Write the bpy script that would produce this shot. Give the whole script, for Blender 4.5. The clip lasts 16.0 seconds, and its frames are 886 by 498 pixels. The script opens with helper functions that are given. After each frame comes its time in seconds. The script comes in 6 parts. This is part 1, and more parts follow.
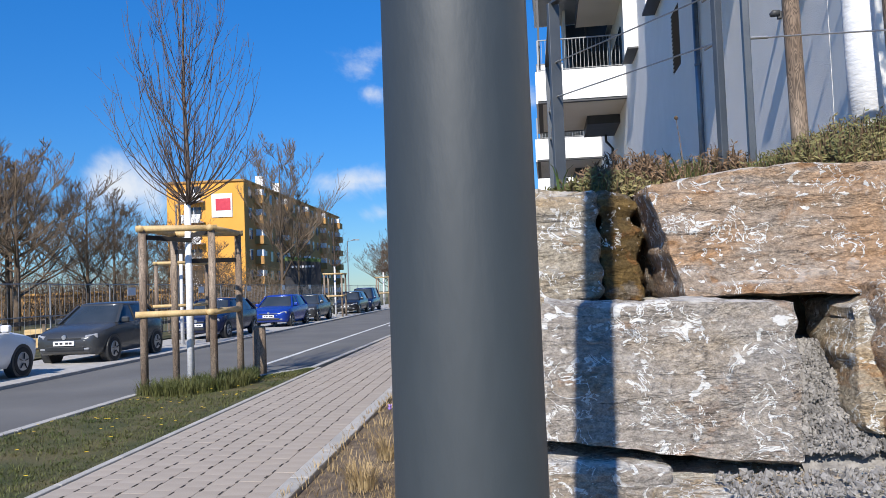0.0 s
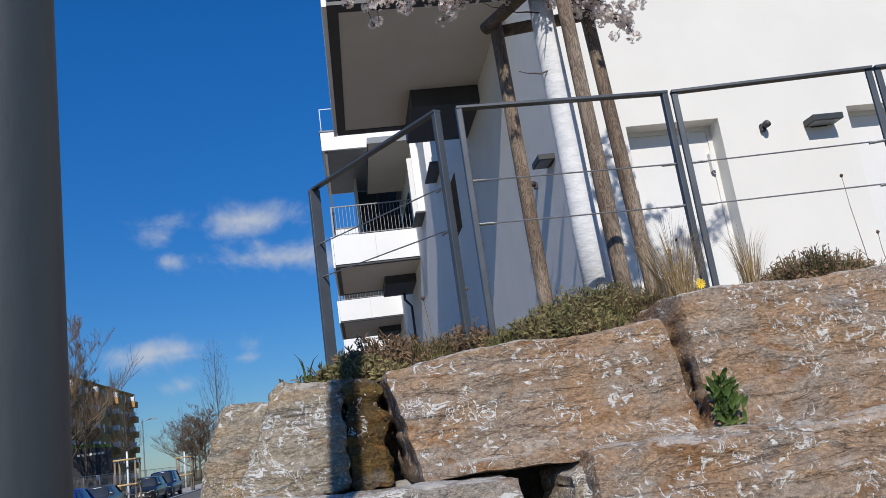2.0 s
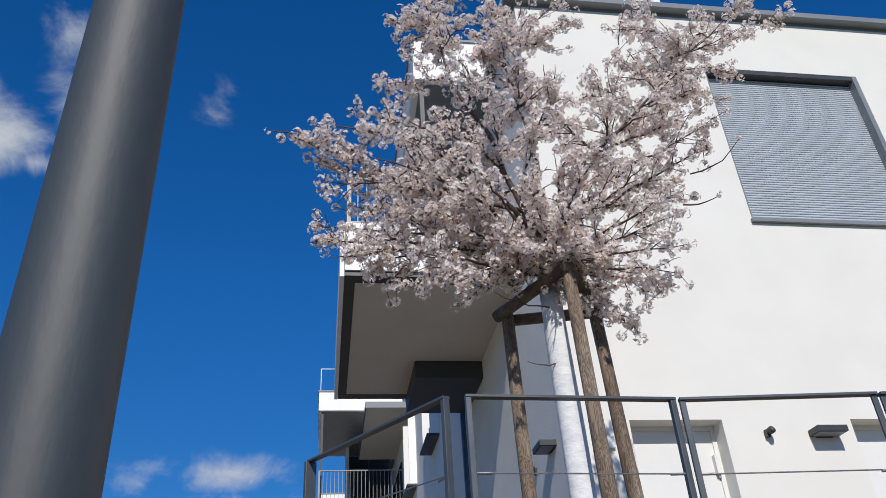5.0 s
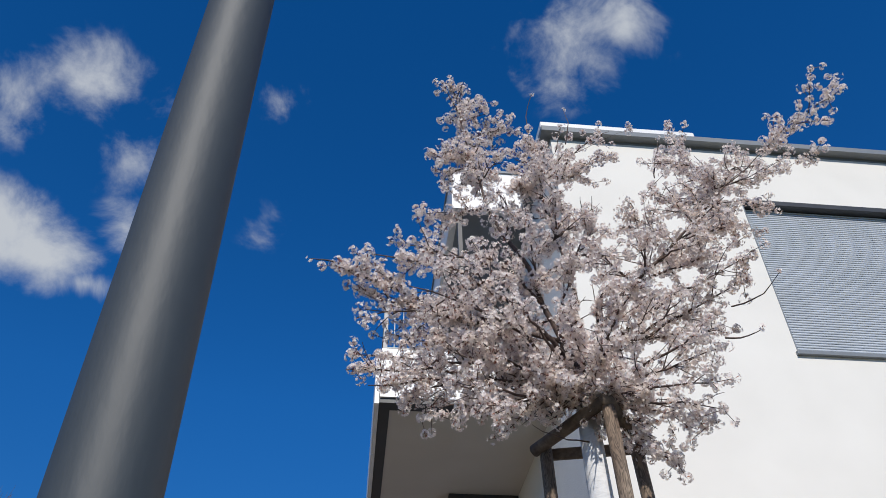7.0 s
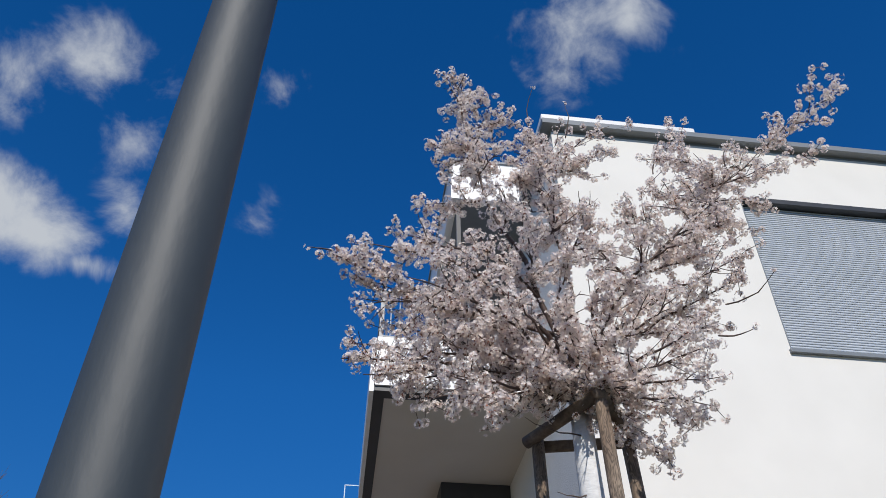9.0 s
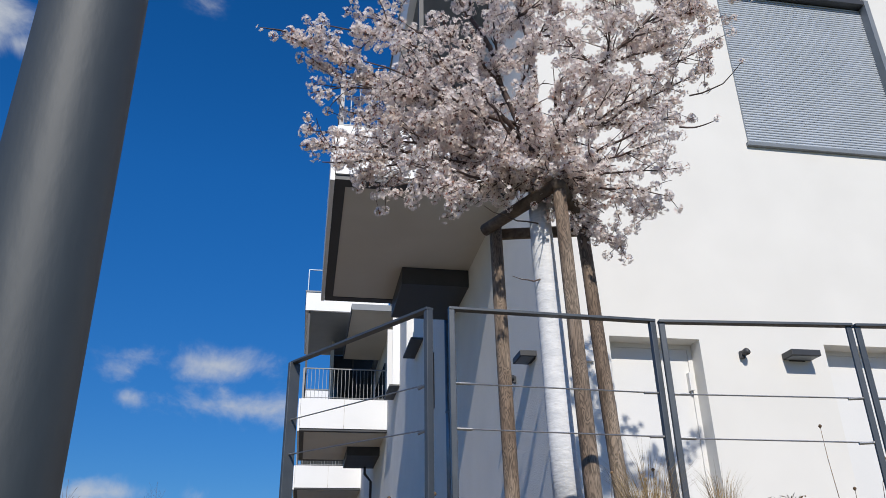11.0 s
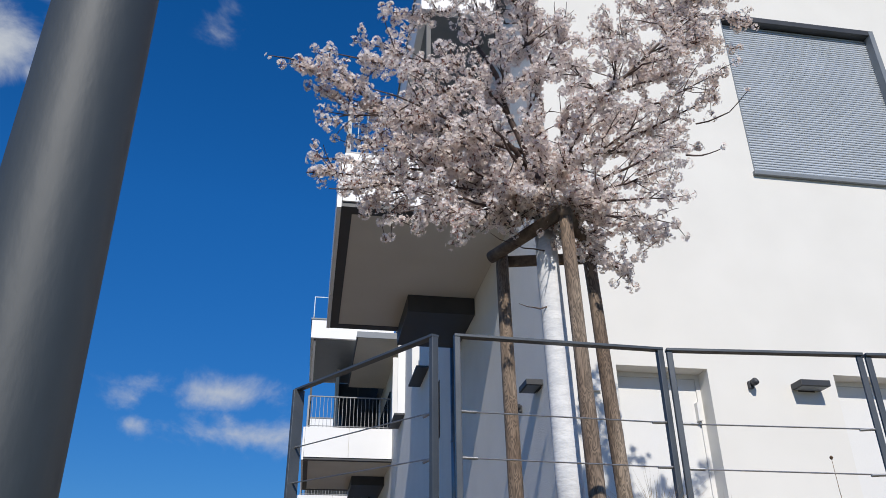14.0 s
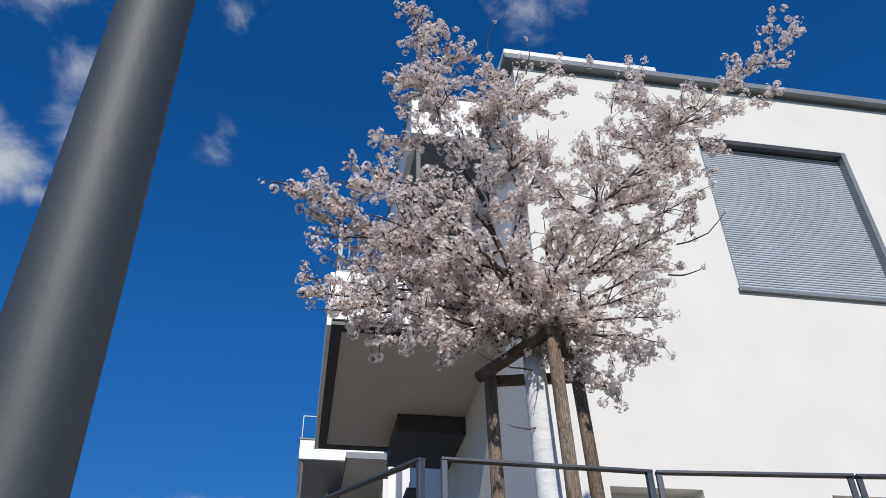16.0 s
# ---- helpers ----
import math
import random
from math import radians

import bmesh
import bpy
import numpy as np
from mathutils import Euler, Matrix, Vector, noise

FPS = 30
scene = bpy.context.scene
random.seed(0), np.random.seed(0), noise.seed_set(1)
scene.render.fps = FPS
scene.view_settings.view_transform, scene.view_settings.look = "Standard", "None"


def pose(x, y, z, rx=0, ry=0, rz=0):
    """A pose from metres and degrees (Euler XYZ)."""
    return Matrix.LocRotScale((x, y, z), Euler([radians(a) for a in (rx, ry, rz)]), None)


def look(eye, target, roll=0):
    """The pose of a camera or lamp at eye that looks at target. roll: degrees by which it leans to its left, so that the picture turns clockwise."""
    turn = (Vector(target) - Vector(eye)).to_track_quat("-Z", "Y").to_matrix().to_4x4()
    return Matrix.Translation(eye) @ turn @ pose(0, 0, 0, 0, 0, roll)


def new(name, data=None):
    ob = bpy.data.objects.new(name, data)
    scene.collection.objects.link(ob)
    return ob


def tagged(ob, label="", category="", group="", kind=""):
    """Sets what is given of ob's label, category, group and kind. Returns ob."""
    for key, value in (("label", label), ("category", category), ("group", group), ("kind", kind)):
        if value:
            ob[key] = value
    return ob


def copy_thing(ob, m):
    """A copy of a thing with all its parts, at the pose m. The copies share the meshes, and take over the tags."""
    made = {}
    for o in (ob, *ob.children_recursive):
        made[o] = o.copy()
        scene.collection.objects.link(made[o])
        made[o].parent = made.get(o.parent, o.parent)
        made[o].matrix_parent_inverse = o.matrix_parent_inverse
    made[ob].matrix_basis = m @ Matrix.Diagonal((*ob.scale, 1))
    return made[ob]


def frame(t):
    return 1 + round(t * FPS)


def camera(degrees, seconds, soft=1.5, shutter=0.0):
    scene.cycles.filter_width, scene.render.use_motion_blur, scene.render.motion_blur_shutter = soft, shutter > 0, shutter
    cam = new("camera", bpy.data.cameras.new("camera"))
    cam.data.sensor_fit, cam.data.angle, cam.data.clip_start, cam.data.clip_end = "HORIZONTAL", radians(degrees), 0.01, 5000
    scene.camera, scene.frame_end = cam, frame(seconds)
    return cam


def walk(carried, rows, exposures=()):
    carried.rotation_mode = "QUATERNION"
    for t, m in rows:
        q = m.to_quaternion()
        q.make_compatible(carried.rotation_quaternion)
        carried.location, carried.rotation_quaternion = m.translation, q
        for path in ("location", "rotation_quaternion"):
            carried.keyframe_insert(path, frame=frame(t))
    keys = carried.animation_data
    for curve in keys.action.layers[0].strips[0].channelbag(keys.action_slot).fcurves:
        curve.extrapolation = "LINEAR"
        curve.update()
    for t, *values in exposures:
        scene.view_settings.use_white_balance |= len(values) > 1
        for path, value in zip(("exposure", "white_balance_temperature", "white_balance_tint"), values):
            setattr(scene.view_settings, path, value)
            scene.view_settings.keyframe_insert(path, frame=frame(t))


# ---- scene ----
# ---- camera and its walk ----
cam = camera(59.19, 16.0, soft=0.7)
ROWS = [
    (0, 0.0018, 0.0001, 1.5990, 4.266, 2.574, 2.149),
    (0.5, 0.1195, -0.0531, 1.6138, 2.550, 4.528, 3.034),
    (1, 0.1863, -0.0675, 1.6244, -1.976, 6.553, 4.629),
    (1.5, 0.2305, -0.0896, 1.6613, -6.264, 10.381, 6.848),
    (2, 0.2320, -0.0930, 1.6806, -9.053, 13.037, 7.859),
    (2.5, 0.2203, -0.0925, 1.7012, -11.035, 20.130, 5.534),
    (3, 0.2074, -0.0944, 1.7141, -12.115, 22.060, 4.516),
    (3.5, 0.2105, -0.0835, 1.7315, -12.306, 24.026, 3.988),
    (4, 0.1975, -0.0861, 1.7410, -12.259, 26.159, 3.661),
    (4.5, 0.2027, -0.0945, 1.7479, -11.900, 28.555, 3.350),
    (5, 0.1841, -0.1387, 1.7540, -11.071, 32.338, 3.076),
    (7.5, 0.1704, -0.1709, 1.7700, -9.283, 41.956, 0.531),
    (8, 0.1648, -0.1932, 1.7692, -9.440, 41.856, 0.361),
    (8.5, 0.1680, -0.1731, 1.7710, -9.905, 41.798, 0.127),
    (9, 0.1740, -0.1888, 1.7673, -10.400, 40.734, -0.088),
    (9.5, 0.1769, -0.1718, 1.7860, -11.227, 34.402, 0.153),
    (12, 0.2055, -0.1352, 1.7801, -13.575, 23.396, 1.173),
    (12.5, 0.2078, -0.1251, 1.7764, -13.570, 21.399, 1.314),
    (13, 0.1983, -0.1105, 1.7767, -13.405, 20.338, 1.136),
    (13.5, 0.2116, -0.1002, 1.7896, -12.873, 21.974, 0.682),
    (14, 0.1981, -0.1287, 1.7841, -12.761, 27.495, 0.456),
    (14.5, 0.2060, -0.1327, 1.7917, -12.704, 32.351, 0.369),
    (15, 0.1777, -0.1917, 1.7738, -12.924, 34.927, 0.452),
    (15.5, 0.2004, -0.1961, 1.7764, -12.926, 35.667, 0.734),
    (16, 0.2060, -0.1995, 1.7772, -13.145, 35.947, 1.040),
]
EXPOSURES = [(0, 0.62), (0.5, 0.40), (1, 0.23), (2, 0.03), (3, 0.0), (16, 0.0)]
walk(cam, [(t, pose(x, y, z, 90 + pitch, roll, yaw)) for t, x, y, z, yaw, pitch, roll in ROWS], EXPOSURES)

# ---- sky and sun ----
SUN_ELEV, SUN_AZ = 38.0, 190.0          # azimuth of the sun, clockwise from +y
SUN_STRENGTH, SKY_STRENGTH = 3.9, 0.086


def socket(node, name):
    return node.inputs[name]


def build_world():
    world = bpy.data.worlds.new("daylight")
    scene.world = world
    world.use_nodes = True
    nt = world.node_tree
    nt.nodes.clear()
    out = nt.nodes.new("ShaderNodeOutputWorld")
    bg = nt.nodes.new("ShaderNodeBackground")
    sky = nt.nodes.new("ShaderNodeTexSky")
    sky.sky_type = "NISHITA"
    sky.sun_disc = False
    sky.sun_elevation = radians(SUN_ELEV)
    sky.sun_rotation = radians(SUN_AZ)
    sky.altitude = 300
    sky.air_density = 1.0
    sky.dust_density = 0.0
    sky.ozone_density = 2.0
    deep = nt.nodes.new("ShaderNodeHueSaturation")
    deep.inputs["Saturation"].default_value = 1.15
    tint = nt.nodes.new("ShaderNodeMixRGB")
    tint.blend_type = "MULTIPLY"
    tint.inputs["Fac"].default_value = 1.0
    tint.inputs["Color2"].default_value = (0.60, 0.87, 1.26, 1)
    tc = nt.nodes.new("ShaderNodeTexCoord")
    # clear dry air: less haze towards the horizon than the plain model gives
    axes = nt.nodes.new("ShaderNodeSeparateXYZ")
    nt.links.new(tc.outputs["Generated"], axes.inputs[0])
    clear = nt.nodes.new("ShaderNodeMapRange")
    clear.inputs["From Min"].default_value, clear.inputs["From Max"].default_value = 0.0, 0.5
    clear.inputs["To Min"].default_value, clear.inputs["To Max"].default_value = 0.55, 1.11
    nt.links.new(axes.outputs["Z"], clear.inputs["Value"])
    air = nt.nodes.new("ShaderNodeMixRGB")
    air.blend_type = "MULTIPLY"
    air.inputs["Fac"].default_value = 1.0
    nt.links.new(sky.outputs[0], air.inputs["Color1"])
    nt.links.new(clear.outputs[0], air.inputs["Color2"])
    nt.links.new(air.outputs[0], tint.inputs["Color1"])
    nt.links.new(tint.outputs[0], deep.inputs["Color"])
    nz = nt.nodes.new("ShaderNodeTexNoise")
    nz.inputs["Scale"].default_value = 9.5
    nz.inputs["Detail"].default_value = 9.0
    nz.inputs["Roughness"].default_value = 0.60
    nz.inputs["Distortion"].default_value = 0.3
    nt.links.new(tc.outputs["Generated"], nz.inputs["Vector"])
    # each cloud: direction, half width across, half height, weight
    clouds = [
        ((-0.337, 0.734, 0.590), 0.069, 0.035, 1.15),
        ((-0.375, 0.703, 0.604), 0.054, 0.036, 1.15),
        ((-0.287, 0.764, 0.579), 0.043, 0.018, 0.90),
        ((-0.370, 0.599, 0.711), 0.054, 0.043, 0.60),
        ((-0.283, 0.603, 0.746), 0.062, 0.035, 0.62),
        ((-0.254, 0.673, 0.695), 0.036, 0.051, 0.58),
        ((-0.249, 0.729, 0.638), 0.036, 0.043, 0.66),
        ((-0.096, 0.728, 0.679), 0.030, 0.035, 0.60),
        ((0.270, 0.514, 0.814), 0.083, 0.043, 0.74),
        ((0.310, 0.483, 0.819), 0.043, 0.043, 0.76),
        ((-0.060, 0.957, 0.285), 0.101, 0.020, 0.62),
        ((-0.037, 0.971, 0.238), 0.109, 0.022, 0.63),
        ((-0.157, 0.950, 0.269), 0.028, 0.016, 0.55),
        ((-0.153, 0.959, 0.240), 0.029, 0.014, 0.58),
        ((-0.164, 0.977, 0.136), 0.130, 0.017, 0.57),
        ((-0.076, 0.990, 0.119), 0.043, 0.009, 0.53),
        ((-0.145, 0.985, 0.094), 0.029, 0.014, 0.56),
        ((-0.443, 0.888, 0.126), 0.069, 0.035, 0.80),
        ((-0.186, 0.974, 0.128), 0.072, 0.019, 0.52),
        ((-0.150, 0.959, 0.242), 0.020, 0.032, 0.40),
        ((-0.086, 0.622, 0.778), 0.040, 0.019, 0.54),
        ((-0.144, 0.981, 0.128), 0.065, 0.011, 0.52),
        ((0.25, -0.9, 0.35), 0.35, 0.10, 0.5),
        ((0.85, 0.1, 0.45), 0.30, 0.12, 0.4),
        ((-0.8, -0.3, 0.5), 0.30, 0.14, 0.4),
    ]
    total = None
    for c, w, h, k in clouds:
        sub = nt.nodes.new("ShaderNodeVectorMath")
        sub.operation = "SUBTRACT"
        nt.links.new(tc.outputs["Generated"], sub.inputs[0])
        sub.inputs[1].default_value = c
        mul = nt.nodes.new("ShaderNodeVectorMath")
        mul.operation = "MULTIPLY"
        nt.links.new(sub.outputs[0], mul.inputs[0])
        mul.inputs[1].default_value = (1 / w, 1 / w, 1 / h)
        ln = nt.nodes.new("ShaderNodeVectorMath")
        ln.operation = "LENGTH"
        nt.links.new(mul.outputs[0], ln.inputs[0])
        mr = nt.nodes.new("ShaderNodeMapRange")
        mr.inputs["From Min"].default_value, mr.inputs["From Max"].default_value = 1.7, 0.0
        mr.inputs["To Min"].default_value, mr.inputs["To Max"].default_value = 0.0, k
        nt.links.new(ln.outputs["Value"], mr.inputs["Value"])
        if total is None:
            total = mr.outputs[0]
        else:
            ad = nt.nodes.new("ShaderNodeMath")
            ad.operation = "MAXIMUM"
            nt.links.new(total, ad.inputs[0])
            nt.links.new(mr.outputs[0], ad.inputs[1])
            total = ad.outputs[0]
    dens = nt.nodes.new("ShaderNodeMath")
    dens.operation = "MULTIPLY_ADD"
    nt.links.new(nz.outputs["Fac"], dens.inputs[0])
    dens.inputs[1].default_value = 1.9
    nt.links.new(total, dens.inputs[2])
    edge = nt.nodes.new("ShaderNodeMapRange")
    edge.interpolation_type = "SMOOTHSTEP"
    edge.inputs["From Min"].default_value, edge.inputs["From Max"].default_value = 1.16, 1.90
    nt.links.new(dens.outputs[0], edge.inputs["Value"])
    gate = nt.nodes.new("ShaderNodeMapRange")
    gate.inputs["From Min"].default_value, gate.inputs["From Max"].default_value = 0.0, 0.25
    nt.links.new(total, gate.inputs["Value"])
    fac = nt.nodes.new("ShaderNodeMath")
    fac.operation = "MULTIPLY"
    nt.links.new(edge.outputs[0], fac.inputs[0])
    nt.links.new(gate.outputs[0], fac.inputs[1])
    mix = nt.nodes.new("ShaderNodeMixRGB")
    nt.links.new(fac.outputs[0], mix.inputs["Fac"])
    nt.links.new(deep.outputs[0], mix.inputs["Color1"])
    mix.inputs["Color2"].default_value = (6.0, 6.4, 7.0, 1)
    nt.links.new(mix.outputs[0], bg.inputs["Color"])
    bg.inputs["Strength"].default_value = SKY_STRENGTH
    nt.links.new(bg.outputs[0], out.inputs["Surface"])


build_world()
sun = new("sun", bpy.data.lights.new("sun", "SUN"))
sun.data.energy = SUN_STRENGTH
sun.data.angle = radians(0.53)
sun.data.color = (1.0, 0.945, 0.865)
sd = Vector((math.sin(radians(SUN_AZ)) * math.cos(radians(SUN_ELEV)), math.cos(radians(SUN_AZ)) * math.cos(radians(SUN_ELEV)), math.sin(radians(SUN_ELEV))))
sun.matrix_world = look(sd * 60, (0, 0, 0))


# ---- materials ----
def material(name, a, b=None, scale=8.0, rough=0.7, bump=0.0, bump_scale=60.0, metal=0.0, stretch=(1, 1, 1), spec=0.5, vary=0.0, fine=0.12, dist=0.004):
    """Two colours mixed by a coarse noise, a finer grain over it, and a small relief."""
    b = b or tuple(min(1, c * 1.12) for c in a)
    m = bpy.data.materials.new(name)
    m.use_nodes = True
    nt = m.node_tree
    bsdf = nt.nodes["Principled BSDF"]
    tc = nt.nodes.new("ShaderNodeTexCoord")
    mp = nt.nodes.new("ShaderNodeMapping")
    mp.inputs["Scale"].default_value = stretch
    nt.links.new(tc.outputs["Object"], mp.inputs["Vector"])
    n1 = nt.nodes.new("ShaderNodeTexNoise")
    n1.inputs["Scale"].default_value = scale
    n1.inputs["Detail"].default_value = 5
    nt.links.new(mp.outputs[0], n1.inputs["Vector"])
    ramp = nt.nodes.new("ShaderNodeValToRGB")
    ramp.color_ramp.elements[0].position, ramp.color_ramp.elements[1].position = 0.35, 0.68
    ramp.color_ramp.elements[0].color, ramp.color_ramp.elements[1].color = (*a, 1), (*b, 1)
    nt.links.new(n1.outputs["Fac"], ramp.inputs["Fac"])
    n2 = nt.nodes.new("ShaderNodeTexNoise")
    n2.inputs["Scale"].default_value = bump_scale
    n2.inputs["Detail"].default_value = 6
    nt.links.new(mp.outputs[0], n2.inputs["Vector"])
    g = nt.nodes.new("ShaderNodeMapRange")
    g.inputs["From Min"].default_value, g.inputs["From Max"].default_value = 0.3, 0.7
    g.inputs["To Min"].default_value, g.inputs["To Max"].default_value = 1 - fine, 1 + fine
    nt.links.new(n2.outputs["Fac"], g.inputs["Value"])
    mul = nt.nodes.new("ShaderNodeMixRGB")
    mul.blend_type = "MULTIPLY"
    mul.inputs["Fac"].default_value = 1
    nt.links.new(ramp.outputs[0], mul.inputs["Color1"])
    nt.links.new(g.outputs[0], mul.inputs["Color2"])
    col = mul.outputs[0]
    if vary:
        oi = nt.nodes.new("ShaderNodeObjectInfo")
        gi = nt.nodes.new("ShaderNodeNewGeometry")
        sm = nt.nodes.new("ShaderNodeMath")
        nt.links.new(oi.outputs["Random"], sm.inputs[0])
        nt.links.new(gi.outputs["Random Per Island"], sm.inputs[1])
        fr = nt.nodes.new("ShaderNodeMath")
        fr.operation = "FRACT"
        nt.links.new(sm.outputs[0], fr.inputs[0])
        vr = nt.nodes.new("ShaderNodeMapRange")
        vr.inputs["To Min"].default_value, vr.inputs["To Max"].default_value = 1 - vary, 1 + vary
        nt.links.new(fr.outputs[0], vr.inputs["Value"])
        m2 = nt.nodes.new("ShaderNodeMixRGB")
        m2.blend_type = "MULTIPLY"
        m2.inputs["Fac"].default_value = 1
        nt.links.new(col, m2.inputs["Color1"])
        nt.links.new(vr.outputs[0], m2.inputs["Color2"])
        col = m2.outputs[0]
    nt.links.new(col, bsdf.inputs["Base Color"])
    rr = nt.nodes.new("ShaderNodeMapRange")
    rr.inputs["To Min"].default_value, rr.inputs["To Max"].default_value = max(0.02, rough - 0.08), min(1, rough + 0.08)
    nt.links.new(n1.outputs["Fac"], rr.inputs["Value"])
    nt.links.new(rr.outputs[0], bsdf.inputs["Roughness"])
    bsdf.inputs["Metallic"].default_value = metal
    bsdf.inputs["Specular IOR Level"].default_value = spec
    if bump:
        bp = nt.nodes.new("ShaderNodeBump")
        bp.inputs["Strength"].default_value = bump
        bp.inputs["Distance"].default_value = dist
        nt.links.new(n2.outputs["Fac"], bp.inputs["Height"])
        nt.links.new(bp.outputs[0], bsdf.inputs["Normal"])
    return m


def stone_material(name, cool, warm, warmth=0.5, white=0.5):
    """Layered quarry stone: grey and rusty zones, thin strata, white lime crusts in veins and flecks."""
    m = bpy.data.materials.new(name)
    m.use_nodes = True
    nt = m.node_tree
    L = nt.links.new
    bsdf = nt.nodes["Principled BSDF"]
    tc = nt.nodes.new("ShaderNodeTexCoord")

    def noise_tex(scale, stretch=(1, 1, 1), detail=6, distortion=0.0, rough=0.6):
        mp = nt.nodes.new("ShaderNodeMapping")
        mp.inputs["Scale"].default_value = stretch
        L(tc.outputs["Object"], mp.inputs["Vector"])
        n = nt.nodes.new("ShaderNodeTexNoise")
        n.inputs["Scale"].default_value = scale
        n.inputs["Detail"].default_value = detail
        n.inputs["Roughness"].default_value = rough
        n.inputs["Distortion"].default_value = distortion
        L(mp.outputs[0], n.inputs["Vector"])
        return n.outputs["Fac"]

    def ranged(src, a, b, lo=0.0, hi=1.0):
        r = nt.nodes.new("ShaderNodeMapRange")
        r.inputs["From Min"].default_value, r.inputs["From Max"].default_value = a, b
        r.inputs["To Min"].default_value, r.inputs["To Max"].default_value = lo, hi
        L(src, r.inputs["Value"])
        return r.outputs[0]

    def math2(op, a, b):
        n = nt.nodes.new("ShaderNodeMath")
        n.operation = op
        for i, v in enumerate((a, b)):
            if isinstance(v, (int, float)):
                n.inputs[i].default_value = v
            else:
                L(v, n.inputs[i])
        return n.outputs[0]

    def mixed(fac, a, b, blend="MIX"):
        n = nt.nodes.new("ShaderNodeMixRGB")
        n.blend_type = blend
        if isinstance(fac, (int, float)):
            n.inputs["Fac"].default_value = fac
        else:
            L(fac, n.inputs["Fac"])
        for i, v in (("Color1", a), ("Color2", b)):
            if isinstance(v, tuple):
                n.inputs[i].default_value = (*v, 1)
            else:
                L(v, n.inputs[i])
        return n.outputs[0]

    zone = noise_tex(3.2, (1, 1, 2.0), 5, 0.6)
    col = mixed(ranged(zone, 0.60 - 0.3 * warmth, 0.80 - 0.3 * warmth), cool, warm)
    rust = noise_tex(5.0, (1, 1, 1.8), 8, 0.8, 0.66)
    col = mixed(ranged(rust, 0.555, 0.635, 0, 0.30 + 0.55 * warmth), col, (0.34, 0.165, 0.06))
    bluish = noise_tex(4.0, (1, 1, 2.4), 6, 0.6)
    col = mixed(ranged(bluish, 0.57, 0.66, 0, 0.5), col, (0.31, 0.30, 0.285))
    strata = noise_tex(8.0, (1.0, 1.0, 2.4), 8, 0.35, 0.66)
    col = mixed(1.0, col, ranged(strata, 0.32, 0.68, 0.85, 1.10), "MULTIPLY")
    pit = noise_tex(58, (1, 1, 1.5), 8, 0.25, 0.66)
    col = mixed(1.0, col, ranged(pit, 0.38, 0.60, 0.66, 1.16), "MULTIPLY")
    grain = noise_tex(190, (1, 1, 1.3), 3)
    col = mixed(1.0, col, ranged(grain, 0.32, 0.68, 0.74, 1.24), "MULTIPLY")
    crack = math2("ABSOLUTE", math2("SUBTRACT", noise_tex(4.2, (0.5, 0.5, 2.8), 7, 0.8, 0.6), 0.5), 0.0)
    dark = ranged(crack, 0.006, 0.001, 0.0, 0.8)
    col = mixed(math2("MULTIPLY", dark, ranged(noise_tex(3.4, (1, 1, 1.5)), 0.56, 0.60)), col, (0.04, 0.032, 0.026))
    # white lime: angular flecks in patches, crooked threads, and a few larger crusts
    patch = noise_tex(3.3, (1, 1, 1.2), 4, 0.4)
    fleck = noise_tex(19, (1, 1, 1.2), 5, 1.5, 0.6)
    lime = math2("MULTIPLY", ranged(fleck, 0.628 - 0.03 * white, 0.634 - 0.03 * white), ranged(patch, 0.49, 0.54))
    thread = math2("ABSOLUTE", math2("SUBTRACT", noise_tex(9.5, (1, 1, 1), 5, 1.6, 0.6), 0.5), 0.0)
    tmask = ranged(noise_tex(6.0, (1, 1, 1.2), 4), 0.575 - 0.05 * white, 0.585 - 0.05 * white)
    lime = math2("MAXIMUM", lime, math2("MULTIPLY", ranged(thread, 0.017, 0.014), tmask))
    crust = math2("MULTIPLY", ranged(noise_tex(11, (1, 1, 1.8), 7, 0.7, 0.6), 0.675 - 0.03 * white, 0.69 - 0.03 * white), 0.92)
    lime = math2("MAXIMUM", lime, crust)
    # lime washed down from the upper edges
    geo = nt.nodes.new("ShaderNodeNewGeometry")
    axes = nt.nodes.new("ShaderNodeSeparateXYZ")
    L(geo.outputs["Normal"], axes.inputs[0])
    lip = math2("MULTIPLY", ranged(axes.outputs["Z"], 0.62, 0.85), ranged(noise_tex(8.0, (1, 1, 1), 5, 0.6), 0.47, 0.52, 0.0, 0.5 * max(0.0, white)))
    lime = math2("MAXIMUM", lime, lip)
    col = mixed(lime, col, (0.90, 0.875, 0.82))
    L(col, bsdf.inputs["Base Color"])
    bsdf.inputs["Roughness"].default_value = 0.9
    bsdf.inputs["Specular IOR Level"].default_value = 0.2
    h = math2("ADD", math2("MULTIPLY", strata, 0.8), math2("MULTIPLY", pit, 0.66))
    h = math2("ADD", h, math2("MULTIPLY", noise_tex(11, (1, 1, 2.2), 6, 0.3, 0.6), 1.3))
    h = math2("ADD", h, math2("MULTIPLY", grain, 0.10))
    h = math2("ADD", h, math2("MULTIPLY", ranged(crack, 0.012, 0.0), -0.16))
    h = math2("ADD", h, math2("MULTIPLY", lime, 0.05))
    bp = nt.nodes.new("ShaderNodeBump")
    bp.inputs["Strength"].default_value = 1.0
    bp.inputs["Distance"].default_value = 0.034
    L(h, bp.inputs["Height"])
    L(bp.outputs[0], bsdf.inputs["Normal"])
    return m


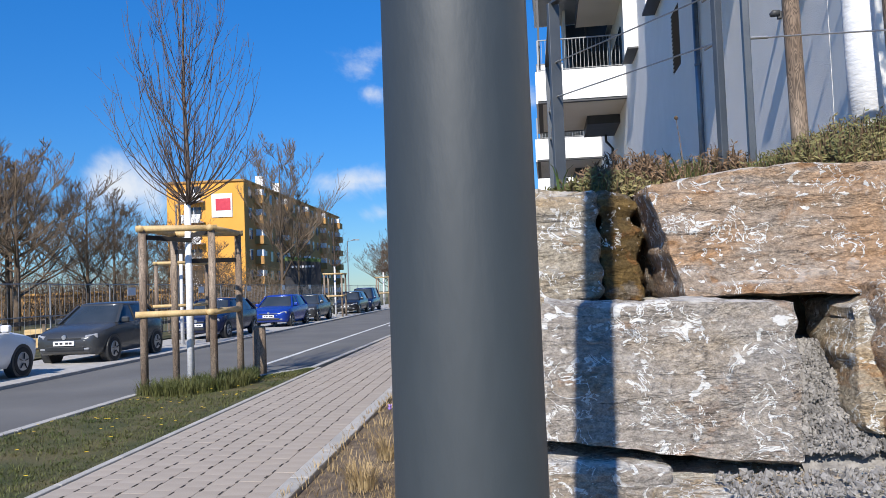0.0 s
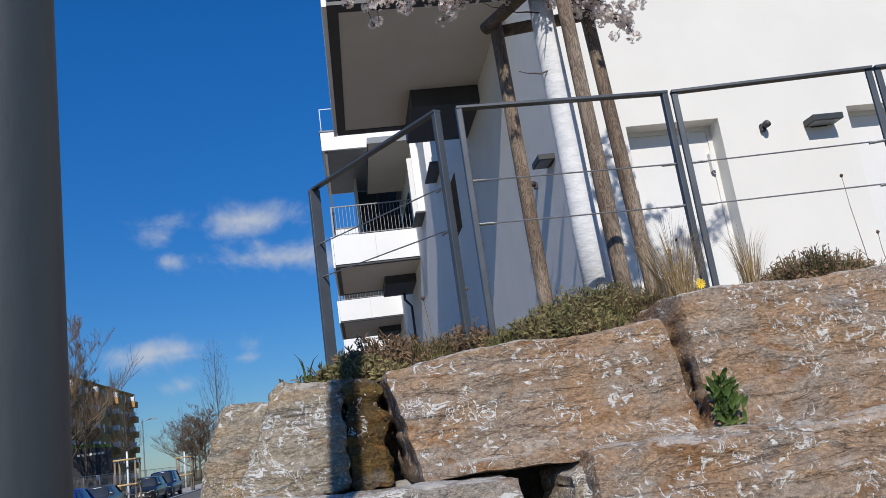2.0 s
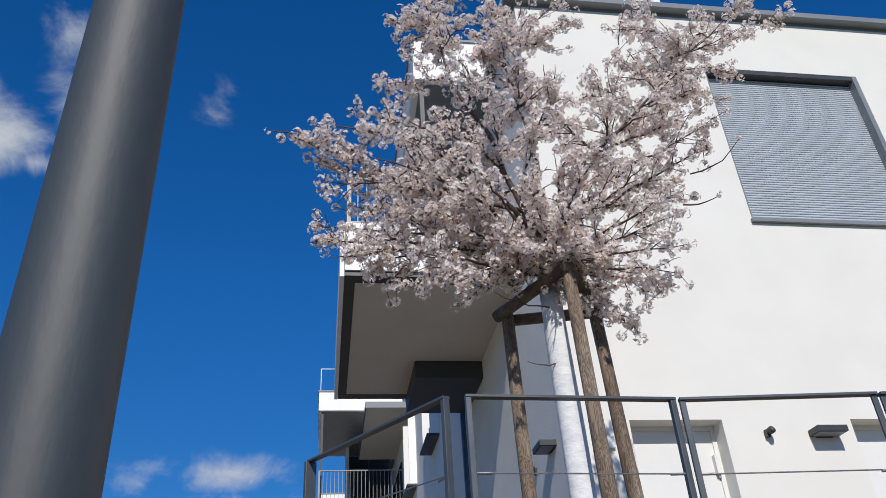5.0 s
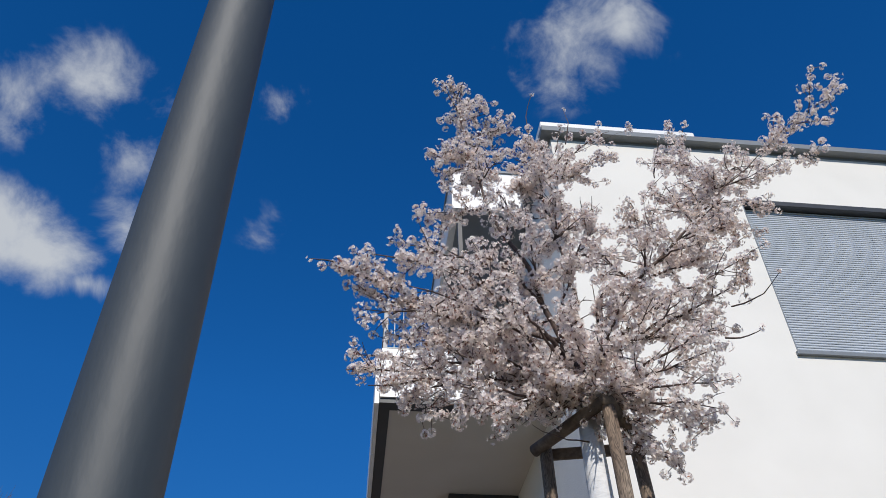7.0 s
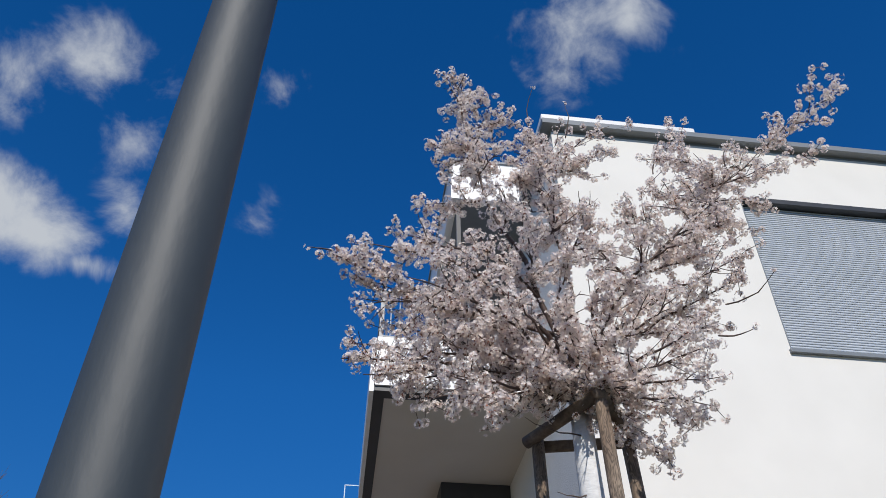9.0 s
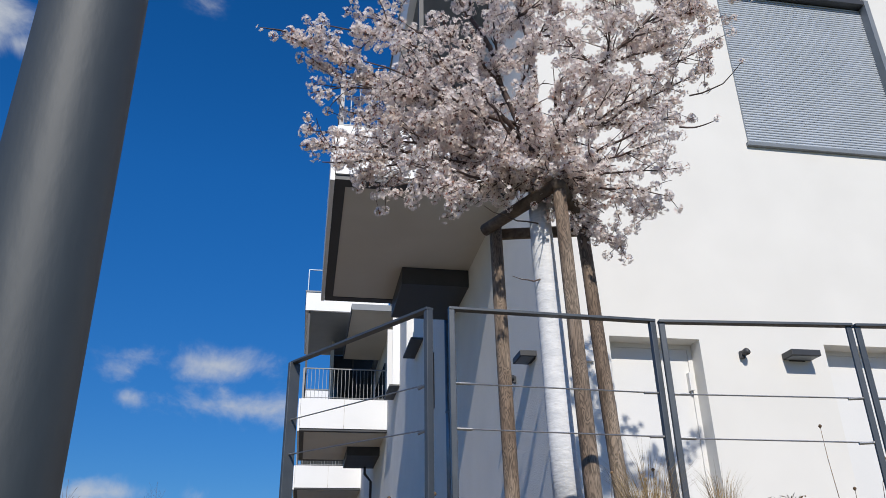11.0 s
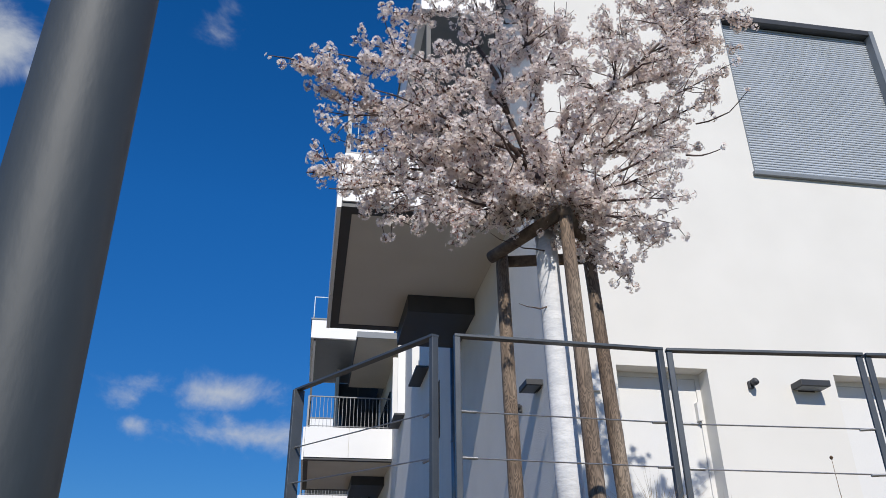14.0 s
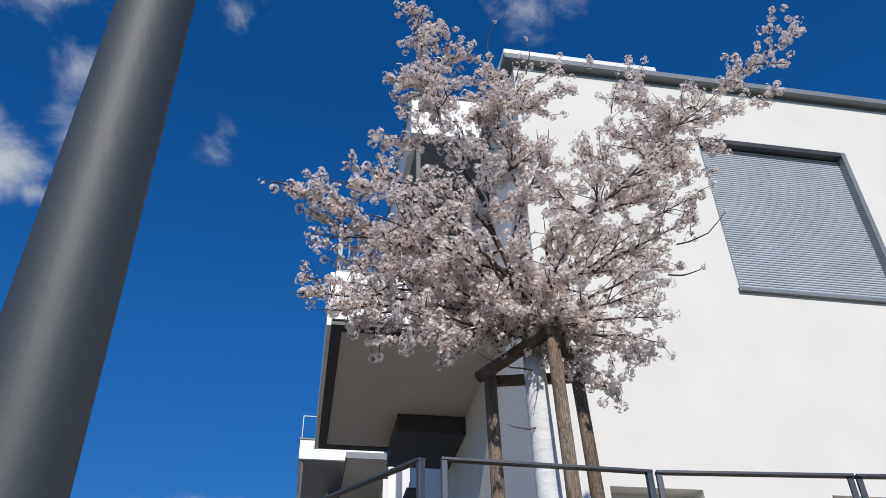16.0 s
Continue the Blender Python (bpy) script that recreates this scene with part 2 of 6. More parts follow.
M = {}
M["stone_grey"] = stone_material("grey_stone", (0.455, 0.40, 0.34), (0.49, 0.395, 0.29), 0.30, 1.0)
M["stone_brown"] = stone_material("brown_stone", (0.46, 0.365, 0.28), (0.52, 0.335, 0.20), 0.70, 0.85)
# moss and ochre, with the shade of the joint put into the colour
M["stone_moss_shaded"] = stone_material("shaded_mossy_ochre_stone", (0.13, 0.092, 0.045), (0.23, 0.15, 0.055), 0.8, -0.6)
M["stone_tan"] = stone_material("tan_stone", (0.49, 0.42, 0.32), (0.53, 0.385, 0.23), 0.5, 0.95)
M["render_white"] = material("cream_render", (0.745, 0.728, 0.68), (0.785, 0.768, 0.72), 1.2, 0.9, 0.35, 160, fine=0.02, dist=0.003, spec=0.2)
M["render_grey"] = material("grey_render", (0.82, 0.78, 0.715), (0.86, 0.82, 0.755), 1.5, 0.92, 1.0, 85, fine=0.05, dist=0.007, spec=0.2)
M["soffit"] = material("beige_soffit", (0.60, 0.56, 0.49), (0.64, 0.60, 0.53), 1.0, 0.9, 0.2, 120, fine=0.03, spec=0.2)
M["panel_white"] = material("white_panel", (0.80, 0.80, 0.79), (0.84, 0.84, 0.83), 0.8, 0.45, 0.0, 40, fine=0.015)
M["anthracite"] = material("anthracite_metal", (0.035, 0.038, 0.042), (0.048, 0.05, 0.055), 3, 0.5, 0.1, 150, fine=0.08)
M["rail_steel"] = material("dark_grey_steel", (0.075, 0.084, 0.094), (0.098, 0.108, 0.118), 5, 0.38, 0.1, 200, metal=0.3, fine=0.1)
M["rail_light"] = material("mid_grey_painted_steel", (0.26, 0.27, 0.275), (0.32, 0.325, 0.33), 6, 0.45, 0.05, 120, fine=0.06)
M["cable"] = material("steel_cable", (0.35, 0.35, 0.35), (0.45, 0.45, 0.45), 30, 0.35, 0.2, 300, metal=0.9)
M["pole"] = material("grey_painted_pole", (0.030, 0.039, 0.045), (0.040, 0.050, 0.056), 2.5, 0.63, 0.5, 70, metal=0.0, spec=0.8, fine=0.05, dist=0.0014, stretch=(1, 1, 0.35))
M["zinc"] = material("blue_grey_downpipe", (0.16, 0.20, 0.25), (0.22, 0.26, 0.31), 6, 0.35, 0.05, 80, metal=0.7)
M["shutter"] = material("grey_blue_shutter", (0.54, 0.58, 0.62), (0.58, 0.62, 0.665), 2, 0.5, 0.0, 60, metal=0.2, fine=0.03)
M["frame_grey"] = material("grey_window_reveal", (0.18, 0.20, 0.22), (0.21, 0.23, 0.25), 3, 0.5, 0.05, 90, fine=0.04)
M["dark"] = material("dark_opening", (0.018, 0.02, 0.022), (0.03, 0.032, 0.035), 3, 0.4)
M["door"] = material("white_door", (0.74, 0.735, 0.71), (0.78, 0.77, 0.745), 1.5, 0.5, 0.05, 80, fine=0.02)


def timber_material(name, dark, light, rings=9.0):
    """Weathered round timber: wavy dark grain running along the pole, greyed patches, cracks."""
    m = material(name, dark, light, 6, 0.85, 0.8, 30, stretch=(1, 1, 0.2), fine=0.25, dist=0.006)
    nt = m.node_tree
    bsdf = nt.nodes["Principled BSDF"]
    src = bsdf.inputs["Base Color"].links[0].from_socket
    tc = nt.nodes.new("ShaderNodeTexCoord")
    mp = nt.nodes.new("ShaderNodeMapping")
    mp.inputs["Scale"].default_value = (rings, rings, rings * 0.16)
    nt.links.new(tc.outputs["Object"], mp.inputs["Vector"])
    n = nt.nodes.new("ShaderNodeTexNoise")
    n.inputs["Scale"].default_value = 2.2
    n.inputs["Detail"].default_value = 2
    n.inputs["Distortion"].default_value = 1.2
    nt.links.new(mp.outputs[0], n.inputs["Vector"])
    k = nt.nodes.new("ShaderNodeMath")
    k.operation = "MULTIPLY"
    k.inputs[1].default_value = 75.0
    nt.links.new(n.outputs["Fac"], k.inputs[0])
    s = nt.nodes.new("ShaderNodeMath")
    s.operation = "SINE"
    nt.links.new(k.outputs[0], s.inputs[0])
    r = nt.nodes.new("ShaderNodeMapRange")
    r.inputs["From Min"].default_value, r.inputs["From Max"].default_value = -0.9, 0.7
    r.inputs["To Min"].default_value, r.inputs["To Max"].default_value = 0.52, 1.15
    nt.links.new(s.outputs[0], r.inputs["Value"])
    mx = nt.nodes.new("ShaderNodeMixRGB")
    mx.blend_type = "MULTIPLY"
    mx.inputs["Fac"].default_value = 1
    nt.links.new(src, mx.inputs["Color1"])
    nt.links.new(r.outputs[0], mx.inputs["Color2"])
    nt.links.new(mx.outputs[0], bsdf.inputs["Base Color"])
    return m


M["wood_old"] = timber_material("weathered_round_timber", (0.17, 0.12, 0.085), (0.335, 0.265, 0.20))
M["wood_dark"] = material("dark_timber_rail", (0.10, 0.075, 0.055), (0.20, 0.155, 0.115), 8, 0.8, 0.6, 40, fine=0.3, dist=0.005)
M["wood_new"] = material("yellow_timber_rail", (0.50, 0.34, 0.15), (0.62, 0.45, 0.22), 7, 0.65, 0.3, 40, fine=0.15)
M["limewash"] = material("white_trunk_paint", (0.66, 0.67, 0.68), (0.80, 0.80, 0.80), 9, 0.8, 0.5, 26, stretch=(1, 1, 2.4), fine=0.07, dist=0.007)
M["bark"] = material("dark_cherry_bark", (0.055, 0.035, 0.03), (0.11, 0.075, 0.06), 25, 0.75, 0.5, 90, fine=0.2)
M["bark_grey"] = material("grey_brown_twigs", (0.095, 0.066, 0.042), (0.16, 0.115, 0.075), 6, 0.85, 0.2, 40, fine=0.15)
M["bark_red"] = material("brown_young_bark", (0.075, 0.05, 0.038), (0.125, 0.088, 0.066), 12, 0.7, 0.2, 60, fine=0.15)
M["blossom"] = material("pale_pink_blossom", (0.92, 0.85, 0.81), (0.955, 0.92, 0.89), 9, 0.75, 0.0, 50, vary=0.10, fine=0.06, spec=0.2)
# petals let some of the sun through
nt = M["blossom"].node_tree
tl, mx = nt.nodes.new("ShaderNodeBsdfTranslucent"), nt.nodes.new("ShaderNodeMixShader")
tl.inputs["Color"].default_value = (0.93, 0.82, 0.76, 1)
mx.inputs["Fac"].default_value = 0.46
nt.links.new(nt.nodes["Principled BSDF"].outputs[0], mx.inputs[1])
nt.links.new(tl.outputs[0], mx.inputs[2])
nt.links.new(mx.outputs[0], nt.nodes["Material Output"].inputs["Surface"])
M["calyx"] = material("reddish_calyx", (0.20, 0.065, 0.05), (0.30, 0.14, 0.08), 20, 0.7)
M["asphalt"] = material("worn_asphalt", (0.115, 0.112, 0.106), (0.15, 0.146, 0.138), 0.6, 0.9, 0.5, 110, fine=0.12)
M["paving"] = material("pinkish_concrete_sett", (0.335, 0.285, 0.235), (0.39, 0.335, 0.28), 3, 0.9, 0.4, 120, vary=0.05, fine=0.08)
M["slot"] = material("dark_slot", (0.045, 0.038, 0.032), (0.06, 0.05, 0.042), 8, 0.95)
M["joint"] = material("sandy_joint", (0.25, 0.21, 0.17), (0.31, 0.265, 0.22), 8, 0.95, 0.3, 80)
M["kerb"] = material("pale_concrete_kerb", (0.36, 0.345, 0.32), (0.44, 0.42, 0.39), 4, 0.9, 0.4, 90, vary=0.06)
M["paint_white"] = material("road_paint", (0.55, 0.55, 0.53), (0.68, 0.68, 0.66), 3, 0.8, 0.2, 60)
M["soil"] = material("dry_soil", (0.115, 0.082, 0.055), (0.19, 0.145, 0.10), 9, 0.95, 0.9, 70, fine=0.3, dist=0.015)
M["gravel"] = material("grey_gravel", (0.17, 0.16, 0.15), (0.32, 0.30, 0.275), 30, 0.95, 0.6, 140, vary=0.25, fine=0.2)
M["turf"] = material("turf_ground", (0.05, 0.058, 0.015), (0.125, 0.10, 0.042), 1.3, 0.95, 0.8, 60, fine=0.3, dist=0.02)
M["field"] = material("far_grass", (0.12, 0.12, 0.05), (0.20, 0.18, 0.09), 0.15, 0.95, 0.5, 6, fine=0.2)
M["blade"] = material("green_blade", (0.05, 0.07, 0.013), (0.12, 0.118, 0.035), 2.0, 0.7, vary=0.35)
M["straw"] = material("dry_straw_blade", (0.27, 0.185, 0.085), (0.43, 0.32, 0.165), 3.0, 0.8, vary=0.3)
M["heath"] = material("olive_heather", (0.105, 0.11, 0.034), (0.25, 0.205, 0.085), 5.0, 0.85, vary=0.35)
M["heath_brown"] = material("brown_dead_heather", (0.12, 0.075, 0.042), (0.27, 0.17, 0.095), 5.0, 0.9, vary=0.35)
M["leaf"] = material("fresh_green_leaf", (0.045, 0.095, 0.018), (0.11, 0.16, 0.035), 6.0, 0.65, vary=0.25)
M["yellow"] = material("yellow_petal", (0.85, 0.55, 0.01), (0.9, 0.65, 0.03), 10, 0.6)
M["violet"] = material("violet_petal", (0.35, 0.22, 0.62), (0.48, 0.32, 0.72), 10, 0.6)
M["strap"] = material("black_strap", (0.018, 0.016, 0.015), (0.03, 0.027, 0.025), 10, 0.8)
M["orange"] = material("orange_render", (0.72, 0.34, 0.055), (0.78, 0.39, 0.075), 0.3, 0.9, 0.2, 8, fine=0.04)
# for brown parts, and for the block's long side with its shade painted in
M["brown_and_shaded_wall"] = material("ochre_brown_and_shaded_render", (0.42, 0.23, 0.075), (0.48, 0.27, 0.09), 0.2, 0.9, 0.2, 8, fine=0.05)
M["glass"] = material("dark_window_glass", (0.03, 0.04, 0.05), (0.05, 0.06, 0.075), 1.0, 0.08)
M["red"] = material("red_panel", (0.55, 0.03, 0.06), (0.62, 0.05, 0.08), 2, 0.5)
M["tyre"] = material("black_rubber", (0.015, 0.015, 0.015), (0.025, 0.025, 0.025), 6, 0.85)
M["alloy"] = material("silver_alloy", (0.42, 0.43, 0.44), (0.5, 0.5, 0.51), 8, 0.35, metal=0.7)
M["car_grey"] = material("dark_grey_car_paint", (0.066, 0.07, 0.074), (0.078, 0.082, 0.087), 1, 0.22, metal=0.4)
M["car_blue"] = material("bright_blue_car_paint", (0.012, 0.045, 0.30), (0.015, 0.055, 0.34), 1, 0.2, metal=0.3)
M["car_navy"] = material("navy_car_paint", (0.012, 0.022, 0.07), (0.015, 0.028, 0.085), 1, 0.2, metal=0.3)
M["car_black"] = material("black_car_paint", (0.012, 0.012, 0.014), (0.018, 0.018, 0.02), 1, 0.2)
M["car_white"] = material("white_car_paint", (0.74, 0.75, 0.76), (0.78, 0.79, 0.8), 1, 0.25)
M["lamp_lens"] = material("headlight_lens", (0.26, 0.27, 0.29), (0.36, 0.37, 0.39), 4, 0.1)
M["plate"] = material("number_plate", (0.7, 0.7, 0.7), (0.75, 0.75, 0.75), 4, 0.4)
M["ink"] = material("dark_print", (0.02, 0.02, 0.025), (0.03, 0.03, 0.035), 4, 0.5)
M["fence"] = material("galvanised_fence", (0.28, 0.29, 0.30), (0.36, 0.37, 0.38), 4, 0.5, metal=0.6)


# ---- mesh helpers ----
class Build:
    """Collects vertices and faces of one mesh."""

    def __init__(self):
        self.v, self.f = [], []

    def box(self, x0, x1, y0, y1, z0, z1, m=None):
        n = len(self.v)
        pts = [Vector(p) for p in ((x0, y0, z0), (x1, y0, z0), (x1, y1, z0), (x0, y1, z0), (x0, y0, z1), (x1, y0, z1), (x1, y1, z1), (x0, y1, z1))]
        self.v += [tuple(m @ p) if m else tuple(p) for p in pts]
        self.f += [tuple(n + i for i in q) for q in ((0, 3, 2, 1), (4, 5, 6, 7), (0, 1, 5, 4), (1, 2, 6, 5), (2, 3, 7, 6), (3, 0, 4, 7))]
        return self

    def beam(self, a, b, w, h, up=(0, 0, 1)):
        """A rectangular bar from a to b, w wide and h high."""
        a, b = Vector(a), Vector(b)
        d = (b - a).normalized()
        s = d.cross(Vector(up))
        if s.length < 1e-4:
            s = d.cross(Vector((1, 0, 0)))
        s.normalize()
        u = s.cross(d)
        n = len(self.v)
        for p in (a, b):
            for i, j in ((-1, -1), (1, -1), (1, 1), (-1, 1)):
                self.v.append(tuple(p + s * (i * w / 2) + u * (j * h / 2)))
        self.f += [(n, n + 3, n + 2, n + 1), (n + 4, n + 5, n + 6, n + 7)] + [(n + i, n + (i + 1) % 4, n + 4 + (i + 1) % 4, n + 4 + i) for i in range(4)]
        return self

    def tube(self, pts, radii, sides=8, caps=True, wobble=0.0):
        pts = [Vector(p) for p in pts]
        if isinstance(radii, (int, float)):
            radii = [radii] * len(pts)
        n0 = len(self.v)
        ref = None
        for i, p in enumerate(pts):
            d = (pts[min(i + 1, len(pts) - 1)] - pts[max(i - 1, 0)]).normalized()
            if ref is None:
                ref = Vector((1, 0, 0)) if abs(d.x) < 0.9 else Vector((0, 1, 0))
            s = (ref - d * ref.dot(d)).normalized()
            ref = s
            u = d.cross(s)
            for k in range(sides):
                a = 2 * math.pi * k / sides
                r = radii[i] * (1 + (wobble * noise.noise((p * 4 + s * math.cos(a) + u * math.sin(a))) if wobble else 0))
                self.v.append(tuple(p + s * (r * math.cos(a)) + u * (r * math.sin(a))))
        for i in range(len(pts) - 1):
            for k in range(sides):
                a, b = n0 + i * sides + k, n0 + i * sides + (k + 1) % sides
                self.f.append((a, b, b + sides, a + sides))
        if caps:
            self.f.append(tuple(n0 + k for k in reversed(range(sides))))
            e = n0 + (len(pts) - 1) * sides
            self.f.append(tuple(e + k for k in range(sides)))
        return self

    def quad(self, *p):
        n = len(self.v)
        self.v += [tuple(q) for q in p]
        self.f.append(tuple(range(n, n + len(p))))
        return self

    def mesh(self, name, mat, smooth=False):
        me = bpy.data.meshes.new(name)
        me.from_pydata(self.v, [], self.f)
        me.materials.append(mat)
        if smooth:
            me.polygons.foreach_set("use_smooth", [True] * len(me.polygons))
        me.update()
        return me


def part(name, build, mat, parent=None, label="", smooth=False, bevel=0.0, kind=""):
    """Links a Build (or a mesh) as one mesh object, under a thing or part."""
    me = build if isinstance(build, bpy.types.Mesh) else build.mesh(name, mat, smooth)
    ob = new(name, me)
    if parent is not None:
        ob.parent = parent
    if label or kind:
        tagged(ob, label, "", "", kind)
    if bevel:
        md = ob.modifiers.new("edge", "BEVEL")
        md.width, md.segments, md.limit_method = bevel, 2, "ANGLE"
    return ob


def thing(name, m, label, category, group="", kind=""):
    ob = new(name)
    ob.empty_display_size = 0.1
    ob.matrix_basis = m
    return tagged(ob, label, category, group, kind)


def ground_z(y):
    """The street's level: nearly flat, falling a little to the far end."""
    return 0.15 - 0.005 * y




# ---- ground and street ----
def sheet(name, x0, x1, y0, y1, lift, mat, label, category, nx=1, ny=1, kind="structure"):
    b = Build()
    for j in range(ny + 1):
        for i in range(nx + 1):
            y = y0 + (y1 - y0) * j / ny
            b.v.append((x0 + (x1 - x0) * i / nx, y, ground_z(y) + lift))
    for j in range(ny):
        for i in range(nx):
            k = j * (nx + 1) + i
            b.f.append((k, k + 1, k + nx + 2, k + nx + 1))
    return tagged(part(name, b, mat), label, category, "", kind)


sheet("ground", -900, 900, -400, 1600, -0.13, M["field"], "dry grassy open ground reaching the horizon", "ground")
ROAD_L, ROAD_R, PAVE_L, PAVE_R = -9.1, -3.55, -3.52, -1.72
sheet("road", ROAD_L, -3.45, -30, 130, -0.09, M["asphalt"], "grey worn asphalt street", "road", 2, 8)
sheet("parking_lane", -12.2, ROAD_L, -30, 130, -0.05, M["kerb"], "pale paved parking lane beside the street", "pavement", 1, 4)
sheet("verge_far", -40, -12.35, -30, 160, -0.02, M["turf"], "patchy dry grass verge behind the parked cars", "verge", 1, 4)

# grass strip between kerb and pavement, narrowing to a tip
b = Build()
steps = 60
for j in range(steps + 1):
    y = -20 + 35 * j / steps
    xl = -5.55 if y < 11.5 else -5.55 + (y - 11.5) / 3.5 * 1.85
    for i in range(9):
        x = xl + (PAVE_L - 0.09 - xl) * i / 8
        b.v.append((x, y, ground_z(y) - 0.005 + 0.03 * noise.noise((x * 2, y * 2, 0))))
for j in range(steps):
    for i in range(8):
        k = j * 9 + i
        b.f.append((k, k + 1, k + 10, k + 9))
tagged(part("grass_strip", b, M["turf"], smooth=True), "mossy green grass strip between street and pavement", "lawn", "", "structure")


def kerb_line(name, pts, w, h, label, piece=1.0):
    b = Build()
    for (xa, ya), (xb, yb) in zip(pts, pts[1:]):
        n = max(1, round(math.hypot(xb - xa, yb - ya) / piece))
        for k in range(n):
            f0, f1 = (k + 0.004) / n, (k + 0.996) / n
            a = (xa + (xb - xa) * f0, ya + (yb - ya) * f0)
            c = (xa + (xb - xa) * f1, ya + (yb - ya) * f1)
            b.beam((*a, ground_z(a[1]) + h - 0.1), (*c, ground_z(c[1]) + h - 0.1), w, 0.2)
    return tagged(part(name, b, M["kerb"], bevel=0.012), label, "kerb", "", "structure")


kerb_line("kerb_street", [(-5.6, -20), (-5.6, 11.5), (-3.72, 15.0), (-3.5, 30), (-3.4, 110)], 0.13, 0.015, "pale concrete kerb between grass and street")
kerb_line("kerb_lawn", [(PAVE_L - 0.05, -10), (PAVE_L - 0.05, 15)], 0.08, 0.008, "narrow pale concrete lawn edging")
kerb_line("kerb_planting", [(PAVE_R + 0.09, -10), (PAVE_R + 0.11, 12), (PAVE_R + 0.35, 60)], 0.16, 0.03, "light concrete edging strip beside the pavement")
kerb_line("kerb_far", [(ROAD_L, -30), (ROAD_L, 110)], 0.14, -0.02, "pale concrete kerb along the parking lane")
b = Build()
b.box(-5.32, -5.20, -20, 80, -0.5, -0.49)
b.v = [(x, y, ground_z(y) - 0.085 + (z + 0.49)) for x, y, z in b.v]
tagged(part("road_line", b, M["paint_white"]), "worn white line painted on the street", "marking", "", "structure")
b = Build()
for k in range(5):
    b.box(-4.9, -4.0, 33 + 1.2 * k, 33.6 + 1.2 * k, 0, 0.004)
b.v = [(x, y, ground_z(y) - 0.085 + z) for x, y, z in b.v]
tagged(part("road_hatching", b, M["paint_white"]), "white hatched marking on the street", "marking", "", "structure")

# planting bed and the earth behind the stone wall
b = Build()
n = 40
for j in range(n + 1):
    y = -6 + 70 * (j / n) ** 1.5
    for i in range(9):
        x = PAVE_R + 0.17 + (0.75 - PAVE_R) * i / 8
        b.v.append((x, y, ground_z(y) - 0.01 + 0.07 * (i / 8) + 0.04 * noise.noise((x * 3, y * 3, 2))))
for j in range(n):
    for i in range(8):
        k = j * 9 + i
        b.f.append((k, k + 1, k + 10, k + 9))
tagged(part("planting_bed", b, M["soil"], smooth=True), "dry mulched planting bed below the stone wall", "soil", "", "structure")


def terrace_z(x, y):
    return 1.86 + 0.10 * max(0, y - 2.6) + 0.06 * min(1, max(0, x - 1.0)) + 0.03 * noise.noise((x * 1.7, y * 1.7, 5))


b = Build()
nx, ny = 70, 60
for j in range(ny + 1):
    y = 2.84 + (j / ny) ** 1.7 * 58
    for i in range(nx + 1):
        xl = 0.20
        x = xl + (i / nx) ** 1.5 * 22
        z = min(terrace_z(x, y), 2.45)
        b.v.append((x, y, z))
for j in range(ny):
    for i in range(nx):
        k = j * (nx + 1) + i
        b.f.append((k, k + 1, k + nx + 2, k + nx + 1))
tagged(part("terrace", b, M["soil"], smooth=True), "raised earth terrace behind the stone wall", "soil", "", "structure")
b = Build().box(0.45, 22, 3.05, 60, -0.2, 1.80)
tagged(part("terrace_core", b, M["gravel"]), "grey gravel fill behind the stone blocks", "gravel", "", "structure")


